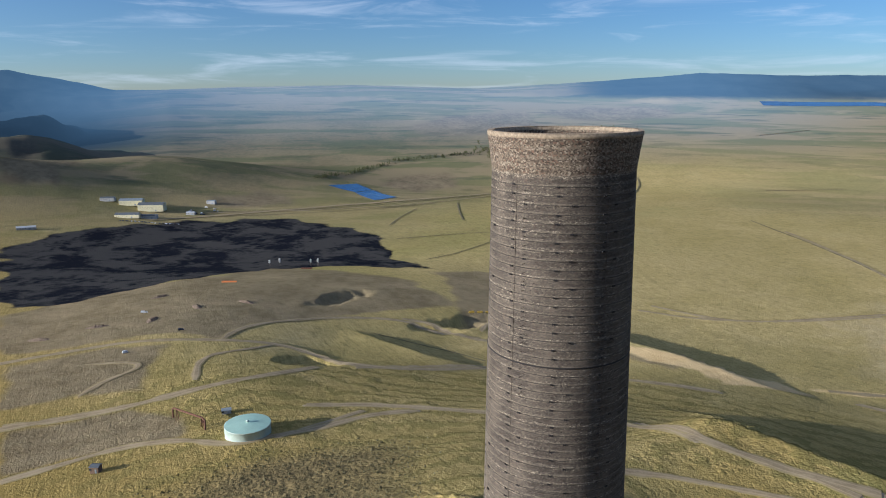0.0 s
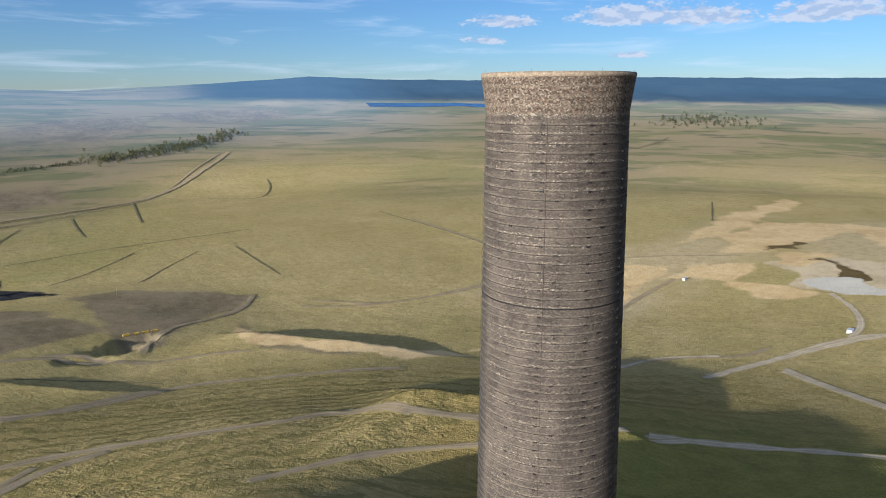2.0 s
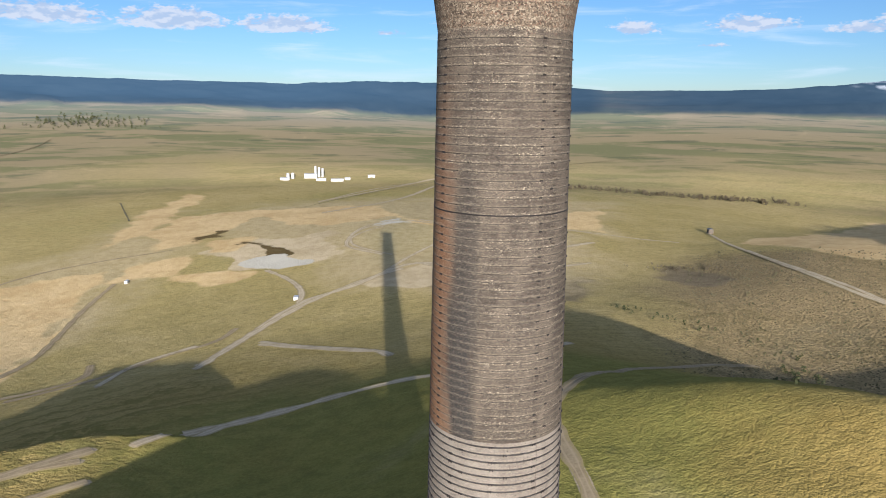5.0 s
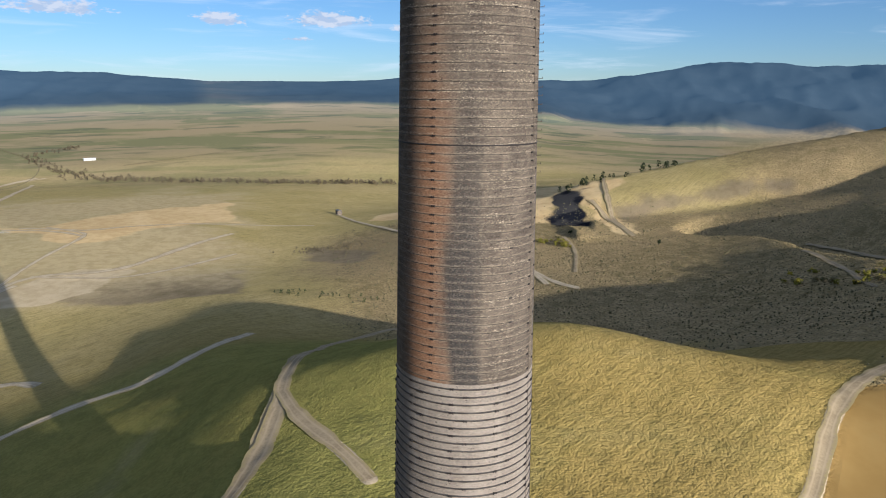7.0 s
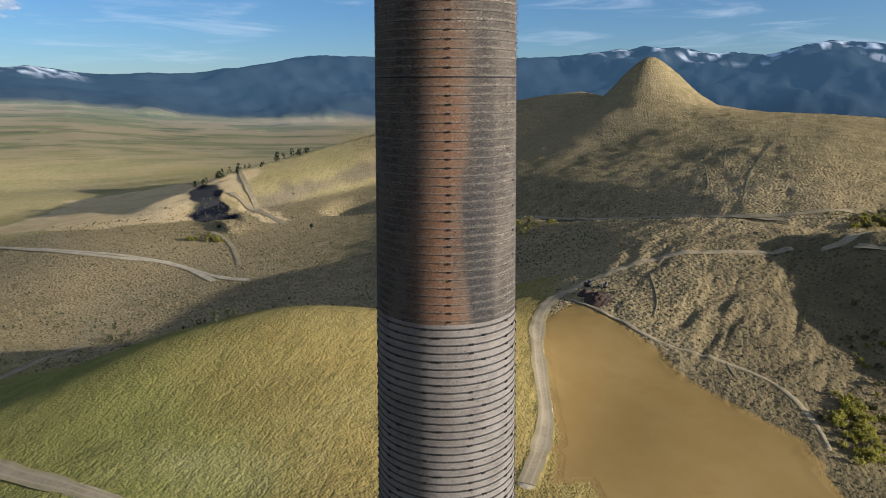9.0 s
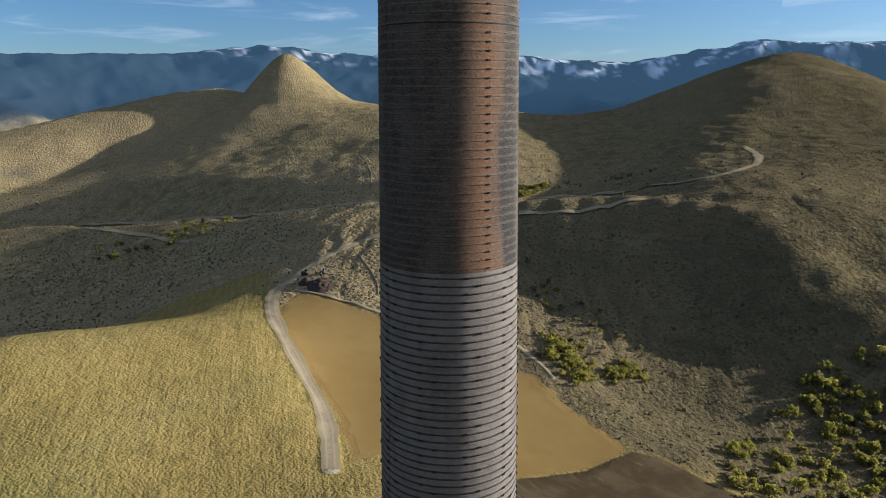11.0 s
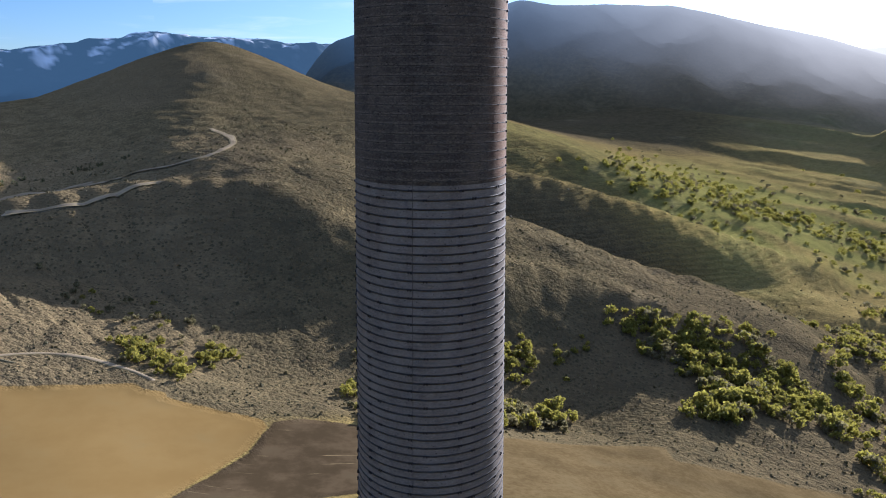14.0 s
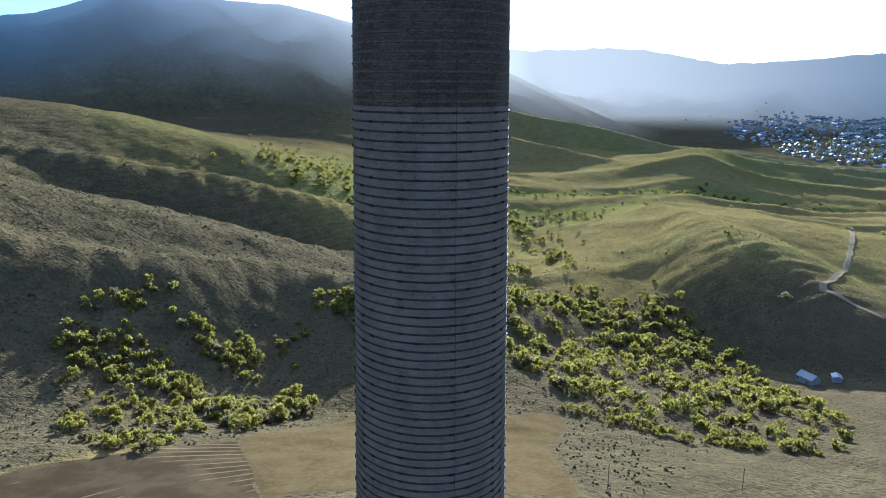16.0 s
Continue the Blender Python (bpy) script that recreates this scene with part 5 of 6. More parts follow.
thicket(40, 0.7, 0.8, (123, -413), (68, -371), (19, -331), (2, -275), (34, -280), (75, -338))
thicket(24, 0.4, 0.9, (23, -295), (6, -285), (12, -265), (23, -269))
FAR = [crown_mesh("crown", 2.6 + 0.4 * k, 3.4 + 0.5 * k, 8, 20, 0.62, 30 + k, LEAF) for k in range(5)]
places = []
draws = random.Random(12)
while len(places) < 900:
    a, d = radians(draws.uniform(215, 288)), draws.uniform(640, 1900)
    x, y = d * math.sin(a), d * math.cos(a)
    if west_spurs(np.array([x]), np.array([y]))[0] < -0.22 + draws.gauss(0, 0.12):
        places.append((x, y, draws.uniform(0.9, 1.9), draws.random() < 0.3))
for count, drab, size, points in THICKETS:
    p = np.array(points, float)
    lo, hi = p.min(0), p.max(0)
    got = 0
    while got < count:
        x, y = random.uniform(lo[0], hi[0]), random.uniform(lo[1], hi[1])
        gap = value_noise(np.array([x / 34.0]), np.array([y / 34.0]), 77)[0]
        if inside(np.array([x]), np.array([y]), points)[0] > -4 and gap > -0.16 + random.uniform(-0.1, 0.1):
            places.append((x, y, size * random.uniform(0.65, 1.25), random.random() < drab))
            got += 1
zs = surface([q[0] for q in places], [q[1] for q in places])
order = sorted(range(len(places)), key=lambda k: math.hypot(places[k][0], places[k][1]))
far_v, far_f = [], []
dry_v, dry_f = [], []
for rank, k in enumerate(order):
    x, y, s, drab = places[k]
    kind = KINDS[4] if drab else KINDS[rank % 4]
    if rank < 290:
        ob = copy_thing(kind, pose(x, y, zs[k] - 0.1, 0, 0, random.uniform(0, 360)))
        ob.scale = (s, s, s * random.uniform(0.85, 1.2))
    else:
        c = FAR[rank % 5]
        vs, fs = (dry_v, dry_f) if drab else (far_v, far_f)
        a, b = random.uniform(0, 6.28), len(vs)
        ca, sa = math.cos(a) * s, math.sin(a) * s
        vs += [(x + ca * v.co.x - sa * v.co.y, y + sa * v.co.x + ca * v.co.y, zs[k] + s * v.co.z - 0.2) for v in c.vertices]
        fs += [tuple(b + q for q in f.vertices) for f in c.polygons]
for ob in KINDS:
    for o in (*ob.children, ob):
        bpy.data.objects.remove(o)
tagged(new("far_bare_shrubs", mesh_from("far_bare_shrubs", dry_v, dry_f, DRAB)), "bare grey-brown shrubs among the green ones", "shrubs", kind="stuff")
tagged(new("far_shrubs", mesh_from("far_shrubs", far_v, far_f, LEAF)), "yellow-green shrubs spread along the far gullies", "shrubs", kind="stuff")

# sagebrush over the slopes
rng = np.random.default_rng(4)
n_sage = 24000
h = np.concatenate([rng.uniform(118, 262, 12000), rng.uniform(85, 150, 8000), rng.uniform(305, 358, 4000)])
r = np.concatenate([150 + 720 * rng.random(12000) ** 1.1, rng.uniform(480, 1250, 8000), rng.uniform(190, 520, 4000)])
sx, sy = r * np.sin(np.radians(h)), r * np.cos(np.radians(h))
sz = surface(sx, sy)
cover = masks(sx, sy, sz)
keep = (cover["sand"] < 0.4) & (cover["road"] < 0.3) & (cover["plough"] < 0.3) & (cover["soil"] < 0.2) & (cover["scrub"] + 0.4 * rng.random(n_sage) > 0.55)
sx, sy, sz = sx[keep], sy[keep], sz[keep]
verts, faces = [], []
for x, y, z in zip(sx, sy, sz):
    s = random.uniform(0.35, 1.0) * (1.6 if random.random() < 0.06 else 1.0) * (0.75 + math.hypot(x, y) / 1500)
    b = len(verts)
    for k in range(5):
        a, d = random.uniform(0, 6.28), s * random.uniform(0.6, 1.1)
        verts.append((x + d * math.sin(1.257 * k + a * 0.15), y + d * math.cos(1.257 * k + a * 0.15), z - 0.1))
    for k in range(3):
        a = random.uniform(0, 6.28)
        verts.append((x + 0.55 * s * math.sin(2.1 * k + a * 0.3), y + 0.55 * s * math.cos(2.1 * k + a * 0.3), z + s * random.uniform(0.7, 1.2)))
    faces += [(b, b + 1, b + 6, b + 5), (b + 1, b + 2, b + 6), (b + 2, b + 3, b + 7, b + 6), (b + 3, b + 4, b + 7), (b + 4, b, b + 5, b + 7), (b + 5, b + 6, b + 7)]
tagged(new("sagebrush", mesh_from("sagebrush", verts, faces, SAGE)), "grey-green sagebrush tufts over the dry slopes", "sagebrush", kind="stuff")

# ---- trees far off ----


def belt(count, spread, tall, mat, name, label, *points):
    """Trees along a line, too far off to count: trunks and leafy clumps."""
    p = np.array(points, float)
    seg = np.linalg.norm(np.diff(p, axis=0), axis=1)
    v, f = [], []
    rnd = random.Random(len(points) * 7 + count)
    xs, ys, ss = [], [], []
    for _ in range(count):
        d = rnd.random() * seg.sum()
        k = 0
        while d > seg[k] and k < len(seg) - 1:
            d -= seg[k]
            k += 1
        q = p[k] + (p[k + 1] - p[k]) * d / seg[k]
        xs.append(q[0] + rnd.gauss(0, spread))
        ys.append(q[1] + rnd.gauss(0, spread))
        ss.append(tall * rnd.uniform(0.55, 1.25))
    for x, y, z, s in zip(xs, ys, surface(xs, ys), ss):
        for _ in range(26):
            a, d, h = rnd.uniform(0, 6.283), s * 0.42 * math.sqrt(rnd.random()), rnd.uniform(0.1, 1.0)
            d *= 1.15 - 0.8 * h if mat is PINE else 1.1 - 0.5 * h
            c = Vector((x + d * math.sin(a), y + d * math.cos(a), z + s * h))
            u, w = Vector((rnd.gauss(0, 1), rnd.gauss(0, 1), rnd.gauss(0, 1))).normalized() * s * 0.16, Vector((rnd.gauss(0, 1), rnd.gauss(0, 1), rnd.gauss(0, 1))).normalized() * s * 0.13
            b = len(v)
            v += [tuple(c - u), tuple(c + w), tuple(c + u), tuple(c - w)]
            f.append((b, b + 1, b + 2, b + 3))
        b = len(v)
        v += [(x - 0.3, y, z - 0.3), (x + 0.3, y, z - 0.3), (x, y + 0.3, z - 0.3), (x, y, z + s * 0.8)]
        f += [(b, b + 1, b + 3), (b + 1, b + 2, b + 3), (b + 2, b, b + 3)]
    return tagged(new(name, mesh_from(name, v, f, mat)), label, "trees", kind="stuff")


FIELD_TREES = leaf_material("field_tree_leaves", (0.06, 0.075, 0.03), (0.16, 0.155, 0.07))
WILLOW = leaf_material("bare_willow", (0.14, 0.11, 0.07), (0.26, 0.21, 0.13))
belt(310, 37, 15, FIELD_TREES, "river_trees", "dark green trees along the river on the plain", (-514, 2752), (-254, 2928), (9, 3216))
belt(259, 12, 8, FIELD_TREES, "ditch_trees", "dark bushes along a ditch on the plain", (-990, 2126), (-821, 2545), (-536, 2750))
belt(130, 60, 14, FIELD_TREES, "village_trees", "green trees round a far village", (1907, 2832), (2086, 2796), (2219, 2607))
belt(297, 23, 12, WILLOW, "creek_willows", "bare grey-brown willows along the creek", (2424, 1135), (2315, 966), (2258, 683), (2212, 318), (2328, -48))
belt(80, 14, 9, WILLOW, "bend_willows", "bare willows along the bend of the creek", (2788, 1158), (2588, 1258), (2424, 1135))
belt(26, 8, 13, PINE, "pine_row", "dark pines in a row on the ridge", (1262, -330), (1274, -440), (1272, -515), (1262, -585))
belt(90, 18, 4, WILLOW, "hollow_brush", "brown brush in a dry hollow", (1028, 154), (1061, 98), (1042, 33))
belt(60, 10, 5, FIELD_TREES, "draw_brush", "green brush along the bottom of the draw", (710, 138), (685, 85), (672, 34), (636, -60), (268, -51))
belt(60, 7, 4, FIELD_TREES, "road_brush", "green brush along the valley road", (258, -629), (188, -737), (119, -761), (60, -744))

# ---- dirt roads ----


def road_material(name, low, high):
    m, n, s = material(name, 1.0, 0.0, 0.0)
    where = n.add("ShaderNodeNewGeometry").outputs["Position"]
    across = n.add("ShaderNodeAttribute", attribute_name="across").outputs["Fac"]
    mid, small = n.noise(where, 0.07, 5.0, 0.6), n.noise(where, 0.6, 4.0, 0.7)
    v = n.math("ADD", n.math("MULTIPLY", mid, 0.6), n.math("MULTIPLY", small, 0.4))
    colour = n.mix(n.step(v, 0.36, 0.64), low, high)
    rut = n.step(n.math("ABSOLUTE", n.math("SUBTRACT", n.math("ABSOLUTE", across), 0.42)), 0.0, 0.2, 1.0, 0.0)
    colour = n.mix(n.math("MULTIPLY", rut, 0.45), colour, [1.25 * c for c in high])
    edge = n.step(n.math("ADD", n.math("ABSOLUTE", across), n.math("MULTIPLY", n.math("SUBTRACT", small, 0.5), 1.4)), 0.55, 0.95)
    colour = n.mix(n.math("MULTIPLY", edge, 0.8), colour, (0.3, 0.24, 0.11))
    n.tree.links.new(colour, s.inputs["Base Color"])
    n.tree.links.new(n.add("ShaderNodeBump", {"Height": v, "Strength": 0.5, "Distance": 0.3}).outputs[0], s.inputs["Normal"])
    return m


DITCH = plain("dark_ditch_grass", (0.15, 0.122, 0.06), 1.0, 0.0, 0.1, 0.35)
DIRT, CHALKY = road_material("packed_dirt", (0.24, 0.185, 0.112), (0.35, 0.275, 0.17)), road_material("pale_packed_dirt", (0.36, 0.29, 0.19), (0.5, 0.41, 0.28))


def ribbon(width, points, k, name="dirt_road", mat=DIRT, label="pale packed dirt road over the dry land"):
    """A dirt road laid on the land, with a low crown and ragged edges."""
    p = soften(points, 3)
    d = np.concatenate([[0], np.cumsum(np.linalg.norm(np.diff(p, axis=0), axis=1))])
    gap = max(2.0, min(8.0, np.hypot(*p.mean(0)) * 0.008))
    u = np.linspace(0, d[-1], max(6, int(d[-1] / gap)))
    x, y = np.interp(u, d, p[:, 0]), np.interp(u, d, p[:, 1])
    for _ in range(3):
        x[1:-1], y[1:-1] = (x[:-2] + 2 * x[1:-1] + x[2:]) / 4, (y[:-2] + 2 * y[1:-1] + y[2:]) / 4
    tx, ty = np.gradient(x), np.gradient(y)
    n = np.hypot(tx, ty) + 1e-9
    side = np.array([-1.0, -0.6, -0.2, 0.2, 0.6, 1.0])
    w = width / 2 * 1.25 * (1 + 0.6 * fbm(x, y, 14, 2, 80 + k))
    gx, gy = x[:, None] - (ty / n)[:, None] * side * w[:, None], y[:, None] + (tx / n)[:, None] * side * w[:, None]
    r = np.hypot(x, y)[:, None]
    lift = 0.16 + r * 0.0006 + np.array([-0.22, -0.02, 0.0, 0.0, -0.02, -0.22])
    gz = surface(gx.ravel(), gy.ravel()).reshape(gx.shape)
    gz = np.maximum(gz, gz.mean(1)[:, None] - 0.2) + lift
    m = len(side)
    faces = [(i * m + j, i * m + j + 1, (i + 1) * m + j + 1, (i + 1) * m + j) for i in range(len(x) - 1) for j in range(m - 1)]
    me = mesh_from(name, np.stack([gx, gy, gz], -1).reshape(-1, 3).tolist(), faces, mat)
    me.attributes.new("across", "FLOAT", "POINT").data.foreach_set("value", np.tile(side, len(x)).astype(np.float32))
    me.polygons.foreach_set("use_smooth", np.ones(len(faces), bool))
    tagged(new(name, me), label, "ditch" if mat is DITCH else "road", kind="structure")


for k, (width, points) in enumerate(ROADS):
    off = min(math.hypot(*p) for p in points)
    ribbon(width * (0.9 if off < 300 else 1.3), points, k, mat=CHALKY if off > 300 and 0 < points[0][1] < 1.8 * points[0][0] else DIRT)
for k, points in enumerate(TRACKS):
    ribbon(0.6 + 0.0014 * math.hypot(*points[0]), points, k + 40, "ditch", DITCH, "narrow dark ditch in the dry plain")

# ---- buildings and small things ----
WHITE_WALL = plain("white_siding", (0.375, 0.367, 0.345), 0.7, 0, 0.2, 0.12)
CREAM_WALL = plain("cream_siding", (0.6, 0.55, 0.36), 0.7, 0, 0.2, 0.12)
GREY_ROOF = plain("grey_metal_roof", (0.24, 0.27, 0.29), 0.5, 0.3, 0.2, 0.15)
DARK_ROOF = plain("dark_roof", (0.09, 0.1, 0.11), 0.7, 0, 0.3, 0.2)
GLASS = plain("dark_window_glass", (0.03, 0.04, 0.05), 0.15)
TIN = plain("white_metal_roof", (0.46, 0.47, 0.48), 0.4, 0.1, 0.2, 0.1)
ORANGE = plain("orange_paint", (0.42, 0.14, 0.04), 0.6, 0, 1.0, 0.2)
YELLOW = plain("yellow_machine_paint", (0.5, 0.34, 0.06), 0.6, 0, 1.0, 0.2)
RUBBER = plain("black_rubber", (0.02, 0.02, 0.02), 0.9)
WOOD = plain("grey_pole_wood", (0.16, 0.12, 0.085), 0.9, 0, 1.5, 0.3)
CAR_WHITE = plain("white_car_paint", (0.65, 0.66, 0.68), 0.35, 0, 0.8, 0.06)
CAR_DARK = plain("dark_car_paint", (0.05, 0.06, 0.08), 0.35, 0, 0.8, 0.1)


def gable_mesh(name, w, d, h, rise, mat, over=0.4):
    """A pitched roof with thickness."""
    a, b, t = w / 2 + over, d / 2 + over, 0.25
    v = [(-a, -b, h), (a, -b, h), (a, 0, h + rise), (-a, 0, h + rise), (-a, b, h), (a, b, h)]
    v += [(x, y, z + t) for x, y, z in v]
    f = [(0, 1, 2, 3), (3, 2, 5, 4), (6, 9, 8, 7), (9, 10, 11, 8), (0, 6, 7, 1), (4, 5, 11, 10), (0, 3, 9, 6), (3, 4, 10, 9), (1, 7, 8, 2), (2, 8, 11, 5)]
    return mesh_from(name, v, f, mat)


def wall_mesh(name, w, d, h, rise, mat):
    a, b = w / 2, d / 2
    v = [(-a, -b, -1), (a, -b, -1), (a, b, -1), (-a, b, -1), (-a, -b, h), (a, -b, h), (a, b, h), (-a, b, h), (-a, 0, h + rise), (a, 0, h + rise)]
    f = [(0, 1, 5, 4), (2, 3, 7, 6), (1, 2, 6, 9, 5), (3, 0, 4, 8, 7)]
    return mesh_from(name, v, f, mat)


def building(name, label, x, y, w, d, h, turn, wall=WHITE_WALL, roof=GREY_ROOF, rise=None, group=""):
    rise = w * 0.06 + 1.0 if rise is None else rise
    ob = thing(name, label, "building", (x, y, ground_z(x, y)), turn, group)
    part("wall", wall_mesh("wall", w, d, h, rise, wall), ob)
    part("roof", gable_mesh("roof", w, d, h, rise, roof), ob)
    door = part("door", box_mesh("door", min(4, w * 0.2), 0.2, min(4, h * 0.7), GREY_ROOF), ob, at=(w * 0.2, -d / 2 - 0.05, 0))
    for k in range(max(1, int(w / 9))):
        part("window", box_mesh("window", 1.6, 0.15, 1.2, GLASS), ob, at=(-w * 0.4 + k * 5, -d / 2 - 0.04, h * 0.5))
    return ob


WORKS = "buildings of the works beyond the slag"
building("warehouse", "long cream warehouse with a grey metal roof", -1260, 1563, 60, 26, 13, 20, CREAM_WALL, GREY_ROOF, group=WORKS)
building("warehouse", "tall cream warehouse with a dark blue-grey roof", -1196, 1559, 66, 30, 17, 18, CREAM_WALL, DARK_ROOF, group=WORKS)
building("workshop", "low long workshop with a dark roof", -1205, 1470, 62, 16, 8, 15, CREAM_WALL, DARK_ROOF, group=WORKS)
building("workshop", "low grey workshop beside the yard", -1160, 1495, 40, 14, 7, 15, WHITE_WALL, DARK_ROOF, group=WORKS)
building("workshop", "low dark-roofed workshop behind the warehouses", -1320, 1545, 36, 18, 8, 20, WHITE_WALL, DARK_ROOF, group=WORKS)
building("office", "small white office beside parked cars", -1094, 1580, 22, 12, 6, 15, WHITE_WALL, TIN, group=WORKS)
building("shed", "white shed on the edge of the works", -1106, 1703, 24, 14, 8, 10, WHITE_WALL, GREY_ROOF, group=WORKS)
building("shed", "long white shed by the field road", -1320, 1261, 40, 10, 5, 35, WHITE_WALL, TIN, group=WORKS)
building("farmhouse", "white house with a metal roof under trees by the gully", -529, -44, 15, 10, 5, 60, WHITE_WALL, TIN, 3.5)
building("shed", "pale roofed shed beside the house in the gully", -541, -26, 9, 7, 3.2, 20, WHITE_WALL, TIN, 1.5)
building("pump_house", "small pale pump house beside the water tank", -286, 374, 7, 5, 3, 30, WHITE_WALL, GREY_ROOF, 0.8)
building("shed", "small brown shed on the bare slope", -323, 270, 6, 5, 4.5, 10, plain("brown_boards", (0.14, 0.09, 0.06), 0.9), DARK_ROOF, 0.8)
building("site_cabin", "white site cabin on the sandy flat", 686, 914, 9, 5, 4, 30, WHITE_WALL, TIN, 0.4)
building("site_cabin", "white site cabin beside the gravel road", 674, 564, 10, 6, 4, 30, WHITE_WALL, TIN, 0.4)
building("pump_shed", "dark shed on the far field road", 1482, 101, 16, 10, 9, 20, plain("weathered_boards", (0.1, 0.08, 0.06), 0.9), DARK_ROOF, 2)

EAST = "buildings of the white plant on the plain"
for x, y, w, d, h in ((1980, 1452, 34, 14, 8), (2002, 1399, 44, 14, 8), (2049, 1387, 20, 12, 7), (1997, 1509, 46, 24, 14), (1916, 1561, 32, 16, 8), (2131, 1337, 26, 14, 7), (2560, 1040, 40, 14, 7)):
    building("plant_hall", "low white industrial hall on the plain", x, y, w, d, h, -58, WHITE_WALL, TIN, 1.5, EAST)
for x, y, r, h in ((2016, 1502, 4.5, 38), (2025, 1493, 4.5, 34), (2034, 1484, 4.5, 30), (1939, 1566, 6, 18), (1952, 1555, 6, 18)):
    silo = thing("silo", "tall white silo of the plant on the plain", "silo", (x, y, ground_z(x, y)), group="white silos")
    part("body", lathe("body", [(r, -1), (r, h)], WHITE_WALL, 20), silo)
    part("cap", lathe("cap", [(r + 0.2, h), (r * 0.5, h + r * 0.4), (0.05, h + r * 0.5)], TIN, 20), silo)


def vehicle(name, label, x, y, turn, paint, length=5.0, box=False, group=""):
    ob = thing(name, label, "vehicle", (x, y, ground_z(x, y) + 0.05), turn, group)
    part("body", box_mesh("body", length, 2.0, 0.9, paint, 0.15), ob, at=(0, 0, 0.45))
    part("cab", box_mesh("cab", length * (0.3 if box else 0.5), 1.8, 1.1, paint, 0.25), ob, at=(length * 0.22 if box else -0.1, 0, 1.3))
    part("windscreen", box_mesh("windscreen", length * 0.3, 1.84, 0.5, GLASS, 0.05), ob, at=(length * 0.22 if box else -0.1, 0, 1.7))
    if box:
        part("load_bed", box_mesh("load_bed", length * 0.55, 2.1, 1.5, paint, 0.05), ob, at=(-length * 0.2, 0, 1.3))
    for dx in (-0.32, 0.32):
        for dy in (-0.95, 0.95):
            w = part("wheel", lathe("wheel", [(0.05, -0.12), (0.42, -0.12), (0.42, 0.12), (0.05, 0.12)], RUBBER, 12), ob, at=(dx * length, dy, 0.42))
            w.rotation_euler = (math.pi / 2, 0, 0)
    return ob


vehicle("pickup_truck", "dark pickup truck on the dirt road", -482, 607, 35, CAR_DARK, 6.5, True)
vehicle("truck", "white truck on the bare ground", -581, 675, 20, CAR_WHITE, 9, True)
vehicle("pickup_truck", "pale pickup truck on a dirt track", -491, 519, 60, CAR_WHITE, 6, True)
for k in range(26):
    x, y = -1200 + 5.5 * k + random.uniform(-1, 1), 1435 + 1.6 * k + random.uniform(-3, 3)
    vehicle("car", "parked car in the yard of the works", x, y, 75 + random.uniform(-8, 8), random.choice((CAR_WHITE, CAR_DARK, GREY_ROOF)), 5.0, random.random() < 0.3, "cars parked in the yard")
for k in range(14):
    x, y = -1091 + random.uniform(-28, 40), 1625 + random.uniform(-35, 40)
    vehicle("truck", "truck parked beside the works", x, y, random.uniform(0, 180), random.choice((CAR_WHITE, CAR_WHITE, CAR_DARK)), 9, True, "trucks parked in the yard")


def container(x, y, turn, paint, label, length=12.0):
    ob = thing("container", label, "container", (x, y, ground_z(x, y)), turn)
    part("box", box_mesh("box", length, 2.5, 2.6, paint, 0.06), ob)
    part("door", box_mesh("door", 0.1, 2.3, 2.3, paint, 0.02), ob, at=(length / 2 + 0.02, 0, 0.1))
    for k in range(8):
        part("rib", box_mesh("rib", 0.15, 2.6, 2.4, paint), ob, at=(-length * 0.42 + k * length * 0.12, 0, 0.1))


container(-583, 890, 12, ORANGE, "long orange container on the bare plateau", 24)
container(-538, 1084, 12, RUST, "rusty container near the plateau edge", 20)
for k in range(4):
    container(-185 + 11 * k, 868 + 6 * k, 25, YELLOW, "yellow skip in a row beside the road", 8)
for x, y, h, dark in ((-630, 1118, 12, 0), (-608, 1117, 15, 0), (-548, 1125, 14, 0), (-534, 1127, 15, 0)):
    ob = thing("hopper", "tall pale steel hopper on the plateau edge", "hopper", (x, y, ground_z(x, y)), 10, "hoppers on the plateau edge")
    part("bin", lathe("bin", [(0.6, h * 0.45), (1.8, h * 0.6), (1.8, h), (0.05, h + 0.6)], WHITE_WALL, 12), ob)
    for a in range(4):
        part("leg", rod_mesh("leg", [(1.6 * math.sin(a * 1.57), 1.6 * math.cos(a * 1.57), -0.5), (1.5 * math.sin(a * 1.57), 1.5 * math.cos(a * 1.57), h * 0.65)], 0.16, WIRE), ob)


def excavator(x, y, turn, paint, label):
    ob = thing("excavator", label, "excavator", (x, y, ground_z(x, y)), turn)
    for dy in (-1.3, 1.3):
        part("track", box_mesh("track", 4.6, 0.7, 1.0, RUBBER, 0.3), ob, at=(0, dy, 0))
    part("body", box_mesh("body", 4.2, 2.8, 1.5, paint, 0.2), ob, at=(-0.3, 0, 1.1))
    part("cab", box_mesh("cab", 1.7, 1.2, 1.7, GLASS, 0.15), ob, at=(0.9, 0.8, 2.2))
    part("boom", rod_mesh("boom", [(1.5, -0.3, 2.2), (4.5, -0.3, 5.2), (7.2, -0.3, 4.0)], 0.3, paint, 6), ob)
    part("arm", rod_mesh("arm", [(7.2, -0.3, 4.0), (8.2, -0.3, 1.4)], 0.24, paint, 6), ob)
    part("bucket", box_mesh("bucket", 1.1, 1.3, 1.0, RUBBER, 0.2), ob, at=(8.3, -0.3, 0.4))


